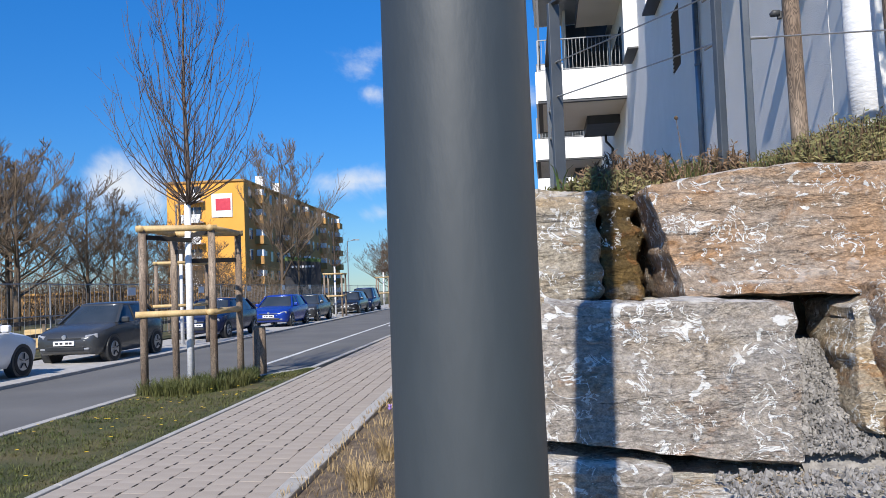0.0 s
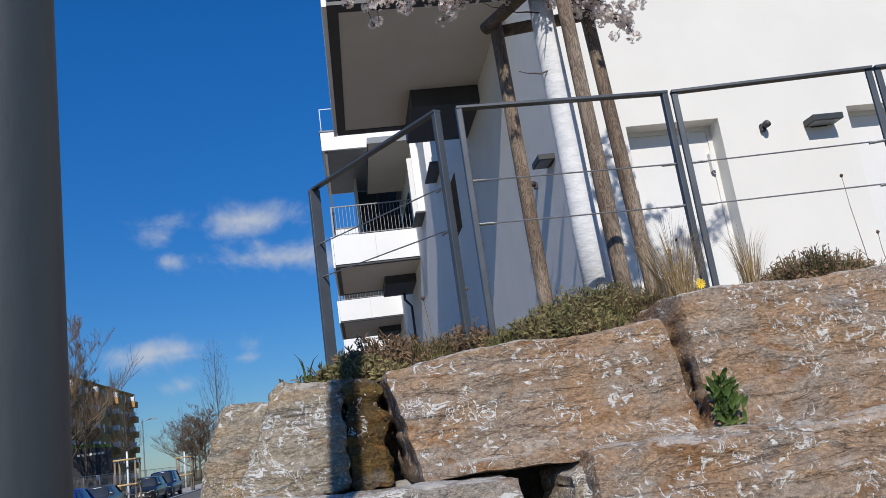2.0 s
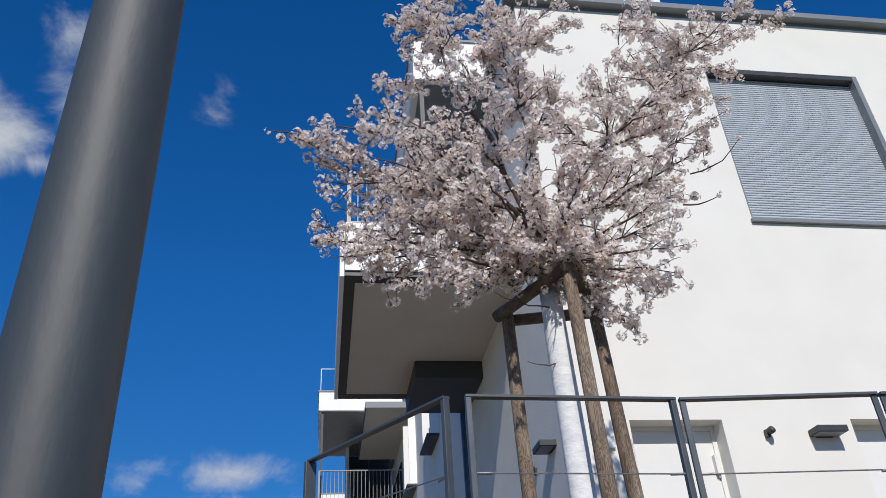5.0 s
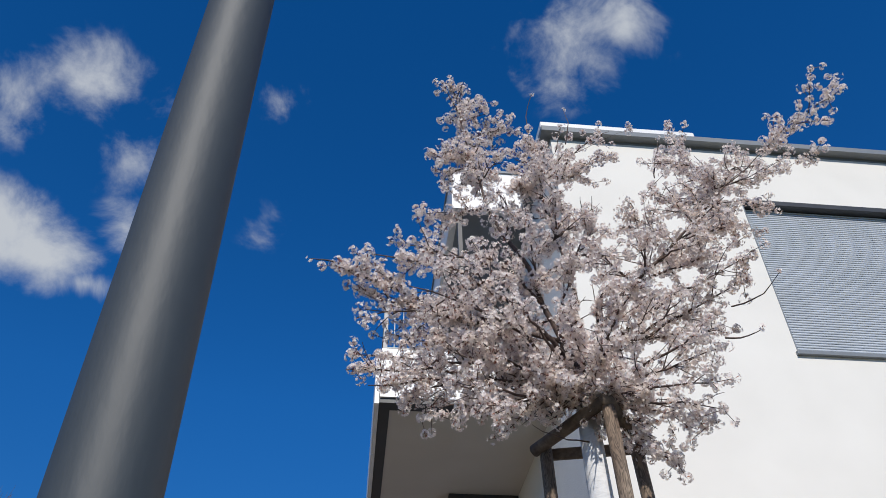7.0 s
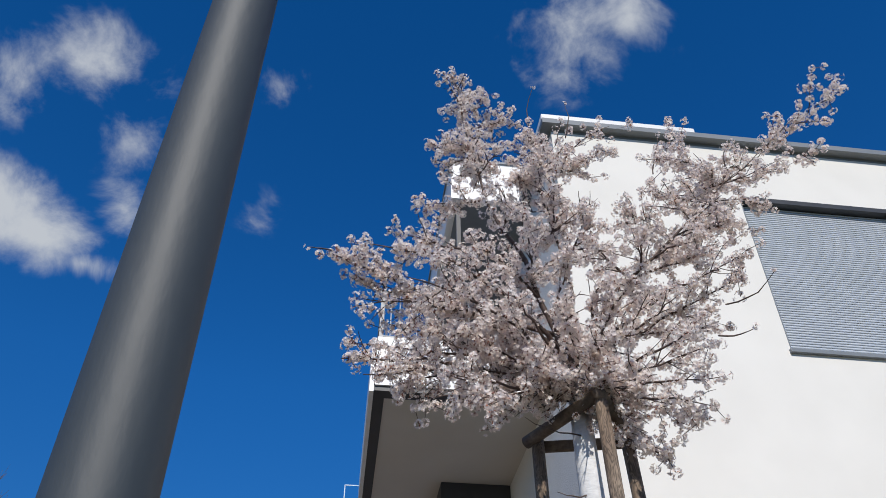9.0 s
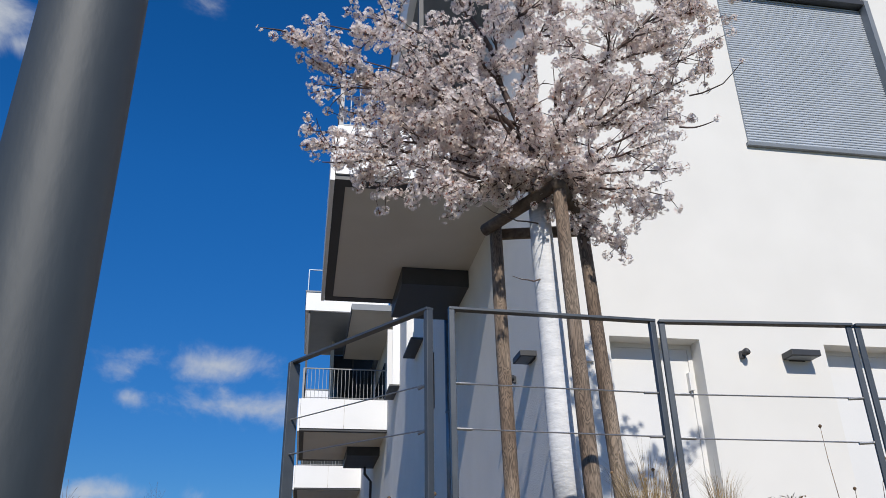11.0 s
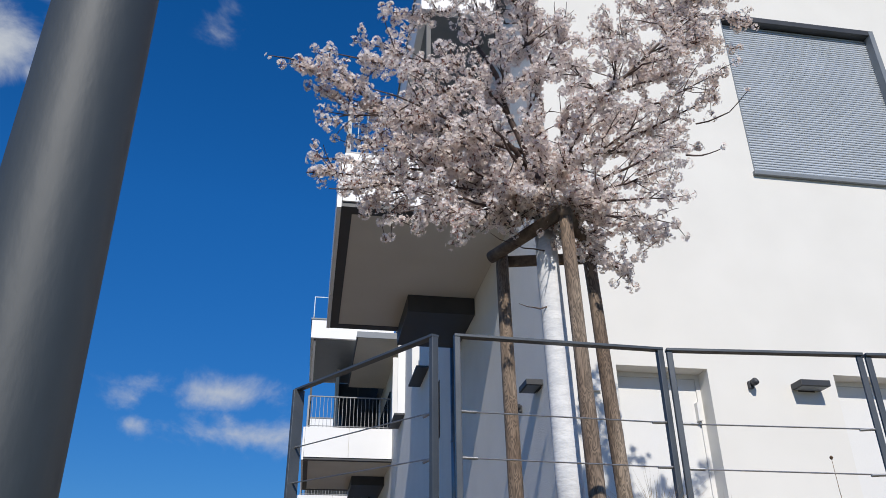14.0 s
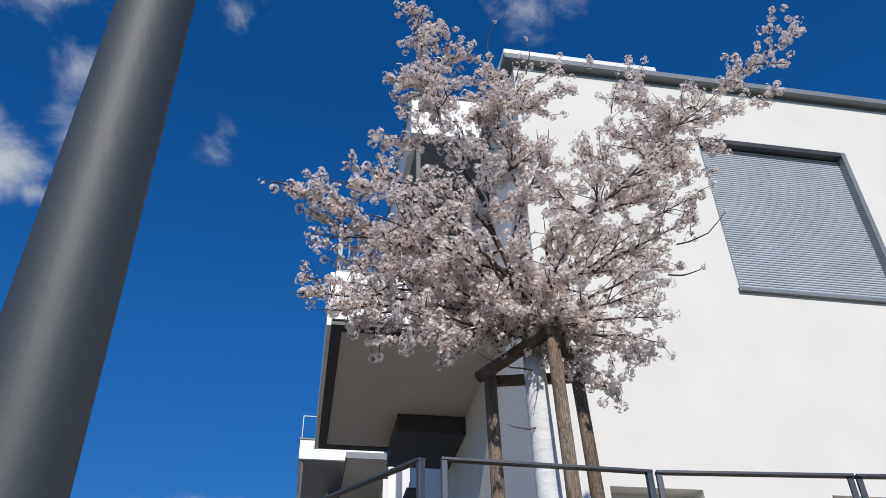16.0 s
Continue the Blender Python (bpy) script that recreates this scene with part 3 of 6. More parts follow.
# ---- stone retaining wall ----
def rough_block(name, front, y_top, y_bot, depth, mat, label, seed, cell=0.017, rough=0.022, roundness=0.016, turn=0.0, skew=0.0, ledge=()):
    """A quarried block: front holds (x, z) of its top left, top right, bottom right and bottom left corners."""
    (xa, za), (xb, zb), (xc, zc), (xd, zd) = front
    W, H = ((xb - xa) + (xc - xd)) / 2, ((za - zd) + (zb - zc)) / 2
    off = Vector((seed * 7.3, seed * 3.1, seed * 1.7))
    corner = {}
    for s, (x, z, y) in zip(((0, 1), (1, 1), (1, 0), (0, 0)), ((xa, za, y_top), (xb, zb, y_top), (xc, zc, y_bot), (xd, zd, y_bot))):
        corner[s] = (x, y, z)
    verts, faces, index = [], [], {}

    def place(a, c, e):
        # a across, c up, e into the wall, each 0 to 1
        P = Vector((a * W, e * depth, c * H))
        r = min(roundness, 0.3 * min(W, H, depth))
        Q = Vector((min(max(P.x, r), W - r), min(max(P.y, r), depth - r), min(max(P.z, r), H - r)))
        d = P - Q
        if d.length > 1e-6:
            P = Q + d.normalized() * r
        a, e, c = P.x / W, P.y / depth, P.z / H
        lo = [corner[(0, 0)][i] * (1 - a) + corner[(1, 0)][i] * a for i in range(3)]
        hi = [corner[(0, 1)][i] * (1 - a) + corner[(1, 1)][i] * a for i in range(3)]
        p = Vector([lo[i] * (1 - c) + hi[i] * c for i in range(3)])
        p.y += e * depth + skew * a
        p.x += turn * e * depth
        q = p + off
        for level, step_out in ledge:
            if e < 0.03 and c < level + 0.07 * noise.noise(Vector((q.x * 3.1, 0.0, level * 9.0))):
                p.y -= step_out * (0.7 + 0.6 * noise.noise(q * 5.0))
        # outward direction from the block's middle
        o = Vector(((a - 0.5) * 2, (e - 0.5) * 2, (c - 0.5) * 2))
        m = max(abs(o.x), abs(o.y), abs(o.z))
        o = Vector([v if abs(v) > 0.8 * m else 0 for v in o]).normalized()
        big = noise.noise(q * 3.0) * 0.9 + noise.noise(q * 7.0) * 0.55
        lay = noise.noise(Vector((q.x * 2.2, q.y * 2.2, q.z * 22.0)))
        step = math.floor(lay * 3) / 3 * 0.7 + lay * 0.3
        chip = noise.noise(q * 24.0) * 0.25 + noise.noise(q * 55.0) * 0.12
        return p + o * rough * (big + 0.75 * step + chip)

    def key(p):
        return tuple(round(v, 5) for v in p)

    def side(fn, na, nb, flip):
        ids = []
        for j in range(nb + 1):
            row = []
            for i in range(na + 1):
                abc = fn(i / na, j / nb)
                k = key(abc)
                if k not in index:
                    index[k] = len(verts)
                    verts.append(tuple(place(*abc)))
                row.append(index[k])
            ids.append(row)
        for j in range(nb):
            for i in range(na):
                q = (ids[j][i], ids[j][i + 1], ids[j + 1][i + 1], ids[j + 1][i])
                faces.append(q[::-1] if flip else q)

    na, nb, nc = max(4, round(W / cell)), max(4, round(H / cell)), max(3, round(depth / (cell * 2)))
    side(lambda s, t: (s, t, 0), na, nb, False)
    side(lambda s, t: (s, t, 1), na, nb, True)
    side(lambda s, t: (s, 1, t), na, nc, False)
    side(lambda s, t: (s, 0, t), na, nc, True)
    side(lambda s, t: (0, t, s), nc, nb, True)
    side(lambda s, t: (1, t, s), nc, nb, False)
    me = bpy.data.meshes.new(name)
    me.from_pydata(verts, [], faces)
    me.materials.append(mat)
    me.polygons.foreach_set("use_smooth", [True] * len(me.polygons))
    me.set_sharp_from_angle(angle=radians(38))
    return tagged(new(name, me), label, "stone", "blocks of the retaining wall")


G, BR, TN = M["stone_grey"], M["stone_brown"], M["stone_tan"]
rough_block("stone_block", [(0.10, 1.545), (0.805, 1.515), (0.758, 1.105), (0.07, 1.18)], 2.22, 2.06, 0.62, G, "large grey layered stone block with white lime veins", 1)
rough_block("stone_block", [(-0.19, 1.56), (0.125, 1.55), (0.105, 1.19), (-0.206, 1.22)], 2.30, 2.18, 0.8, TN, "brownish stone block at the wall's corner", 2, turn=-0.12, skew=-0.06, rough=0.028)
rough_block("stone_block", [(0.116, 1.925), (0.353, 1.92), (0.335, 1.536), (-0.031, 1.547)], 2.68, 2.52, 0.5, TN, "rough pale tan stone block on the wall's corner", 3, rough=0.03, cell=0.014, roundness=0.03)
rough_block("stone_block", [(-0.092, 1.875), (0.13, 1.87), (0.0, 1.535), (-0.187, 1.545)], 2.95, 2.85, 0.6, TN, "tan weathered stone block turning into the side wall", 4, turn=-0.1, rough=0.03, roundness=0.03)
rough_block("stone_block", [(0.475, 1.905), (1.515, 1.965), (1.50, 1.535), (0.545, 1.525)], 2.56, 2.38, 0.62, BR, "long brownish stone block with rusty stains and white lime", 5, ledge=((0.20, 0.026),))
rough_block("stone_block", [(1.03, 1.56), (2.35, 1.565), (2.30, 1.13), (1.00, 1.11)], 2.20, 2.03, 0.62, BR, "long grey stone block with stepped layers", 6, rough=0.026, ledge=((0.34, 0.022), (0.68, 0.02)))
rough_block("stone_block", [(1.58, 2.04), (2.85, 2.085), (2.80, 1.53), (1.49, 1.535)], 2.53, 2.33, 0.7, BR, "large reddish brown stone block under the railing", 7, ledge=((0.35, 0.022),))
rough_block("stone_block", [(2.90, 2.10), (4.2, 2.12), (4.15, 1.55), (2.86, 1.55)], 2.48, 2.3, 0.7, BR, "large brown stone block in the upper course", 8, cell=0.04)
rough_block("stone_block", [(2.38, 1.54), (3.7, 1.54), (3.7, 1.1), (2.36, 1.1)], 2.2, 2.05, 0.7, G, "long grey stone block in the middle course", 9, cell=0.04)
rough_block("stone_block", [(-0.20, 1.17), (0.42, 1.115), (0.38, 0.72), (-0.22, 0.75)], 2.03, 1.92, 0.7, G, "grey stone block in the lower course", 10)
rough_block("stone_block", [(0.36, 1.075), (1.45, 1.075), (1.45, 0.62), (0.34, 0.66)], 1.86, 1.74, 0.8, TN, "tan stone block in the lower course", 11)
rough_block("stone_block", [(1.5, 1.08), (2.9, 1.08), (2.9, 0.6), (1.48, 0.62)], 1.9, 1.78, 0.8, G, "grey stone block in the lower course", 12, cell=0.04)
rough_block("stone_block", [(-0.30, 0.70), (0.75, 0.66), (0.75, 0.12), (-0.34, 0.08)], 1.82, 1.7, 0.8, BR, "brown stone block at the foot of the wall", 13, cell=0.04)
rough_block("stone_block", [(0.80, 0.64), (2.2, 0.62), (2.2, 0.1), (0.78, 0.1)], 1.7, 1.58, 0.9, G, "grey stone block at the foot of the wall", 14, cell=0.04)
for k in range(5):
    y0 = 3.65 + k * 0.95
    x0 = -0.10 - 0.02 * k
    rough_block("stone_block", [(x0, 1.86 + 0.05 * k), (x0 + 0.35, 1.88 + 0.05 * k), (x0 + 0.3, 1.52), (x0 - 0.06, 1.50)], y0, y0, 0.9, TN, "tan stone block of the side wall along the street", 20 + k, cell=0.05)
    rough_block("stone_block", [(x0 - 0.08, 1.50), (x0 + 0.4, 1.51), (x0 + 0.4, 0.9), (x0 - 0.14, 0.88)], y0 - 0.4, y0 - 0.4, 0.92, G, "grey stone block of the side wall along the street", 30 + k, cell=0.06)
    rough_block("stone_block", [(x0 - 0.16, 0.89), (x0 + 0.4, 0.89), (x0 + 0.4, 0.05), (x0 - 0.2, 0.03)], y0 - 0.6, y0 - 0.6, 0.92, BR, "brown stone block at the foot of the side wall", 40 + k, cell=0.06)
# dark recess beside the corner block: its shade is in the stone's colour
rough_block("stone_block", [(0.345, 1.905), (0.478, 1.895), (0.495, 1.525), (0.318, 1.53)], 2.70, 2.545, 0.3, M["stone_moss_shaded"], "mossy ochre stone set back in the joint, darkened for shade", 15, cell=0.010, rough=0.042, skew=0.12, roundness=0.03)
rough_block("stone_block", [(0.97, 1.50), (1.12, 1.53), (1.14, 1.12), (0.93, 1.18)], 2.26, 2.13, 0.35, TN, "craggy tan stone wedged beside the gravel joint", 16, cell=0.016, rough=0.035)
# gravel between the blocks
b = Build()
gr = random.Random(3)
me_v = [(1, 0, 0), (-1, 0, 0), (0, 1, 0), (0, -1, 0), (0, 0, 1), (0, 0, -1)]
me_f = [(0, 2, 4), (2, 1, 4), (1, 3, 4), (3, 0, 4), (2, 0, 5), (1, 2, 5), (3, 1, 5), (0, 3, 5)]


def pebble(b, x, y, z, r, g):
    R = Euler((g.uniform(0, 6), g.uniform(0, 6), g.uniform(0, 6))).to_matrix()
    n = len(b.v)
    s = (r * g.uniform(0.8, 1.3), r * g.uniform(0.5, 0.9), r * g.uniform(0.4, 0.7))
    for p in me_v:
        q = R @ Vector((p[0] * s[0] * g.uniform(0.8, 1.2), p[1] * s[1] * g.uniform(0.8, 1.2), p[2] * s[2]))
        b.v.append((x + q.x, y + q.y, z + q.z))
    b.f += [tuple(n + i for i in f) for f in me_f]


for k in range(8500):
    f = gr.random() ** 0.8
    z = 1.07 + 0.32 * f if f > 0.16 else 1.088
    x = gr.uniform(0.768, 1.10) if f > 0.16 else gr.uniform(0.52, 1.15)
    y = (2.06 + f * 0.40 if f > 0.16 else gr.uniform(1.84, 2.07)) + gr.uniform(-0.012, 0.018)
    big = gr.random() < 0.05
    pebble(b, x, y, z, gr.uniform(0.012, 0.020) if big else gr.uniform(0.004, 0.010), gr)
tagged(part("gravel_fill", b, M["gravel"]), "grey crushed gravel packed between the stone blocks", "gravel", "", "stuff")
b = Build()
b.quad((0.775, 2.13, 1.07), (1.1, 2.13, 1.07), (1.1, 2.49, 1.375), (0.775, 2.49, 1.375))
b.quad((0.775, 2.49, 1.375), (1.1, 2.49, 1.375), (1.1, 2.62, 1.395), (0.775, 2.62, 1.395))
tagged(part("gravel_bank", b, M["gravel"]), "bank of grey gravel behind the loose stones", "gravel", "", "structure")


# ---- street lamp pole close to the camera ----
pole = thing("street_lamp", pose(-0.0276, 0.6407, ground_z(0.6), 0.867, 0, 0), "dark grey painted tapered steel lamp post", "street lamp")
b = Build()
hts = [0, 0.02, 0.6, 1.2, 1.8, 2.4, 3.0, 3.8, 4.6, 5.6]
rad = [0.0594 - 0.0061 * (h + 0.15 - 1.6) for h in hts]
b.tube([(0, 0, h) for h in hts], rad, 48)
part("post", b, M["pole"], pole, smooth=True)
b = Build().tube([(0, 0, -0.02), (0, 0, 0.03)], [0.10, 0.095], 32)
part("base_collar", b, M["pole"], pole, smooth=True)
b = Build().tube([(0, 0, 5.6), (0, 0, 5.63)], [0.035, 0.025], 24)
part("cap", b, M["pole"], pole, smooth=True)


# ---- railing on the wall ----
def railing(a, c, za, zc, height, label, cable_drop=(0.365, 0.57), flats=(0.034, 0.034)):
    """One panel: two flat posts, a top bar and two tensioned cables."""
    ax, ay = a
    L = math.hypot(c[0] - ax, c[1] - ay)
    ang = math.degrees(math.atan2(c[1] - ay, c[0] - ax))
    t = thing("railing_panel", pose(ax, ay, 0, 0, 0, ang), label, "railing", "railing panels on the wall")
    for x, z, w in ((0, za, flats[0]), (L, zc, flats[1])):
        b = Build().box(x - 0.014, x + 0.014, -w / 2, w / 2, z - height - 0.15, z - 0.012)
        p = part("post", b, M["rail_steel"], t, bevel=0.003)
    b = Build().beam((-0.014, 0, za - 0.006), (L + 0.014, 0, zc - 0.006), 0.04, 0.014)
    part("top_bar", b, M["rail_steel"], t, bevel=0.002)
    for d in cable_drop:
        b = Build().tube([(0.014, 0, za - d), (L - 0.014, 0, zc - d)], 0.0035, 6)
        cb = part("cable", b, M["cable"], t, "thin steel cable")
        for x, s, z in ((0.014, 1, za - d), (L - 0.014, -1, zc - d)):
            e = Build().tube([(x, 0, z), (x + s * 0.07, 0, z + (zc - za) / L * 0.07)], 0.0065, 8)
            part("turnbuckle", e, M["cable"], cb)
    return t


railing((0.373, 4.60), (0.926, 3.235), 3.245, 3.118, 1.10, "dark grey steel railing panel set at the wall's corner", flats=(0.07, 0.034))
railing((1.029, 3.200), (2.026, 3.141), 3.115, 3.099, 1.08, "dark grey steel railing panel with two cables")
railing((2.058, 3.106), (2.940, 2.90), 3.086, 3.052, 1.05, "dark grey steel railing panel with two cables", flats=(0.022, 0.016))
railing((2.980, 2.89), (3.95, 2.70), 3.05, 3.03, 1.03, "dark grey steel railing panel with two cables", flats=(0.016, 0.03))
railing((0.372, 4.68), (0.418, 5.90), 3.24, 3.23, 1.1, "dark grey steel railing panel along the street side")


# ---- apartment building on the terrace ----
HOUSE = pose(3.236, 7.334, 0, 0, 0, math.degrees(math.atan(-0.0595)))
house = thing("apartment_building", HOUSE, "modern apartment building with cream and grey render and white balconies", "building")


def solid_wall(x0, x1, z0, z1, y0, y1, holes, along="u"):
    """One closed wall mesh with rectangular holes (x0, x1, z0, z1) right through it."""
    xs = sorted({x0, x1, *[v for h in holes for v in h[:2]]})
    zs = sorted({z0, z1, *[v for h in holes for v in h[2:]]})
    b, ids = Build(), {}

    def vert(x, y, z):
        p = (x, y, z) if along == "u" else (y, x, z)
        if p not in ids:
            ids[p] = len(b.v)
            b.v.append(p)
        return ids[p]

    def full(i, j):
        if not (0 <= i < len(xs) - 1 and 0 <= j < len(zs) - 1):
            return False
        cx, cz = (xs[i] + xs[i + 1]) / 2, (zs[j] + zs[j + 1]) / 2
        return not any(h[0] < cx < h[1] and h[2] < cz < h[3] for h in holes)

    for i in range(len(xs) - 1):
        for j in range(len(zs) - 1):
            if not full(i, j):
                continue
            xa, xb, za, zb = xs[i], xs[i + 1], zs[j], zs[j + 1]
            b.f.append(tuple(vert(x, y0, z) for x, z in ((xa, za), (xb, za), (xb, zb), (xa, zb))))
            b.f.append(tuple(vert(x, y1, z) for x, z in ((xa, za), (xa, zb), (xb, zb), (xb, za))))
            for di, dj, ea, eb in ((-1, 0, (xa, za), (xa, zb)), (1, 0, (xb, zb), (xb, za)), (0, -1, (xb, za), (xa, za)), (0, 1, (xa, zb), (xb, zb))):
                if not full(i + di, j + dj):
                    b.f.append((vert(ea[0], y0, ea[1]), vert(eb[0], y0, eb[1]), vert(eb[0], y1, eb[1]), vert(ea[0], y1, ea[1])))
    return b


D1, D2, WN = (0.58, 1.63, 1.0, 4.55), (3.15, 4.20, 1.0, 4.55), (2.752, 5.19, 7.21, 9.945)
part("wall_south", solid_wall(0, 16, 0.5, 11.0, 0, 0.36, [D1, D2, WN]), M["render_white"], house, "cream rendered end wall")
VENT = (8.25, 9.15, 5.78, 7.02)
part("wall_west", solid_wall(0.36, 60, 0.5, 7.2, -0.003, 0.36, [VENT], "v"), M["render_grey"], house, "grey textured render on the balcony side")
part("wall_west_upper", solid_wall(0.36, 60, 7.2, 11.0, -0.003, 0.36, [], "v"), M["render_grey"], house, "grey textured render")
part("wall_back", Build().box(0.36, 16, 59.6, 60, 0.5, 11.0), M["render_white"], house)
part("wall_east", Build().box(15.6, 16, 0.36, 59.6, 0.5, 11.0), M["render_white"], house)
part("roof", Build().box(0.0, 16, 0.0, 60, 11.0, 11.06), M["frame_grey"], house, "flat grey roof")
cap = Build()
cap.box(-0.16, 16, -0.14, 0.40, 11.06, 11.16)
cap.box(-0.16, 0.40, 0.40, 60, 11.06, 11.16)
part("roof_edge", cap, M["frame_grey"], house, "grey sheet metal roof edging")
part("roof_upstand", Build().box(0.02, 2.68, 0.45, 2.4, 11.06, 12.0), M["panel_white"], house, "white roof upstand", bevel=0.02)
part("floor_inside", Build().box(0.36, 15.6, 0.36, 59.6, 2.2, 2.3), M["kerb"], house)

for d in (D1, D2):
    # a flush door set back in its opening, frame and hinge
    dr = part("door", Build().box(d[0] + 0.05, d[1] - 0.05, 0.235, 0.285, 2.3, d[3] - 0.05), M["door"], house, "plain white steel service door", bevel=0.004)
    fr = Build()
    fr.box(d[0], d[0] + 0.05, 0.22, 0.32, 2.3, d[3])
    fr.box(d[1] - 0.05, d[1], 0.22, 0.32, 2.3, d[3])
    fr.box(d[0] + 0.05, d[1] - 0.05, 0.22, 0.32, d[3] - 0.05, d[3])
    part("door_frame", fr, M["door"], house)
    part("hinge", Build().tube([(d[1] - 0.06, 0.215, 3.98), (d[1] - 0.06, 0.215, 4.2)], 0.014, 8), M["alloy"], dr, "metal door hinge")
    part("door_closer", Build().box(d[1] - 0.095, d[1] - 0.05, 0.17, 0.235, 4.02, 4.22), M["door"], dr)

# shuttered window with metal reveal
win = part("window", Build().box(WN[0], WN[1], 0.30, 0.36, WN[2], WN[3]), M["glass"], house, "large window closed by a grey roller shutter")
part("window_reveal", Build().box(WN[0] - 0.004, WN[0] + 0.012, -0.003, 0.30, WN[2], WN[3]), M["frame_grey"], win, "grey metal window reveal")
part("window_reveal", Build().box(WN[1] - 0.070, WN[1] + 0.004, -0.012, 0.30, WN[2], WN[3]), M["frame_grey"], win, "grey metal window reveal")
part("shutter_box", Build().box(WN[0] + 0.012, WN[1] - 0.070, -0.004, 0.29, WN[3] - 0.08, WN[3] + 0.004), M["anthracite"], win, "dark shutter head")
part("window_sill", Build().box(WN[0] - 0.03, WN[1] + 0.03, -0.05, 0.29, WN[2] - 0.035, WN[2] + 0.02), M["frame_grey"], win, "grey metal window sill", bevel=0.004)
slat = Build()
n = 66
h = (WN[3] - 0.08 - WN[2] - 0.02) / n
for k in range(n):
    z = WN[2] + 0.02 + k * h
    x0, x1 = WN[0] + 0.013, WN[1] - 0.071
    i = len(slat.v)
    prof = ((0.150, 0.0), (0.117, 0.10), (0.114, 0.35), (0.121, 0.72), (0.131, 0.84), (0.150, 1.0))
    for y, c in prof:
        slat.v += [(x0, y, z + c * h), (x1, y, z + c * h)]
    for j in range(len(prof) - 1):
        slat.f.append((i + 2 * j, i + 2 * j + 1, i + 2 * j + 3, i + 2 * j + 2))
sh = part("shutter_slats", slat, M["shutter"], win, "closed grey-blue roller shutter slats", kind="stuff")

# lamps and sensors on the walls


def wall_lamp(m):
    t = thing("wall_lamp", HOUSE @ m, "flat anthracite box lamp fixed to the wall", "wall lamp", "outdoor wall lamps")
    part("housing", Build().box(-0.175, 0.175, -0.20, 0.0, -0.032, 0.036), M["anthracite"], t, bevel=0.005)
    part("diffuser", Build().box(-0.15, 0.15, -0.18, -0.03, -0.037, -0.031), M["frame_grey"], t, "grey diffuser on the underside")
    part("wall_plate", Build().box(-0.10, 0.10, -0.004, 0.01, -0.045, 0.05), M["anthracite"], t)


def presence_sensor(m):
    t = thing("presence_detector", HOUSE @ m, "small dark presence detector on the wall", "sensor", "presence detectors")
    part("bracket", Build().box(-0.026, 0.026, -0.05, 0.0, -0.045, 0.045), M["anthracite"], t, bevel=0.01)
    part("head", Build().tube([(0.02, -0.03, 0.02), (0.02, -0.09, 0.02), (0.02, -0.13, 0.0)], [0.036, 0.042, 0.024], 16), M["anthracite"], t, smooth=True)


wall_lamp(pose(2.77, 0, 4.38))
wall_lamp(pose(-0.003, 0.97, 4.58, 0, 0, -90))
presence_sensor(pose(2.10, 0, 4.38))
presence_sensor(pose(-0.003, 1.78, 4.54, 0, 0, -90))
part("bell_box", Build().box(0.23, 0.37, -0.035, 0, 4.24, 4.37), M["door"], house, "small pale box on the wall", bevel=0.004)

# louvred vent
vent = part("vent", Build().box(0.05, 0.09, VENT[0], VENT[1], VENT[2], VENT[3]), M["dark"], house, "tall black louvred air vent")
for k in range(15):
    z = VENT[2] + (k + 0.5) * (VENT[3] - VENT[2]) / 15
    part("slat", Build().beam((0.02, VENT[0], z), (0.02, VENT[1], z), 0.075, 0.012, (0.5, 0, 0.86)), M["anthracite"], vent)
pipe = part("downpipe", Build().tube([(-0.07, 6.30, 2.0), (-0.07, 6.30, 7.15)], 0.05, 14), M["zinc"], house, "blue grey metal downpipe", smooth=True)
for z in (3.2, 5.2):
    part("pipe_clamp", Build().tube([(-0.07, 6.30, z), (-0.07, 6.30, z + 0.04)], 0.058, 14), M["zinc"], pipe, smooth=True)

# windows on the balcony side: white jambs standing proud, dark sills
for v0, v1, z0, z1 in ((9.9, 11.3, 7.86, 9.6), (14.7, 16.2, 8.05, 10.3), (25.5, 26.5, 7.9, 10.2)):
    w = part("window", Build().box(-0.02, 0.0, v0, v1, z0, z1), M["glass"], house, "narrow window with white jambs")
    part("jamb", Build().box(-0.22, 0.0, v0 - 0.05, v0, z0, z1), M["panel_white"], w)
    part("jamb", Build().box(-0.22, 0.0, v1, v1 + 0.05, z0, z1), M["panel_white"], w)
    part("window_sill", Build().box(-0.30, 0.0, v0 - 0.06, v1 + 0.06, z0 - 0.05, z0), M["anthracite"], w)


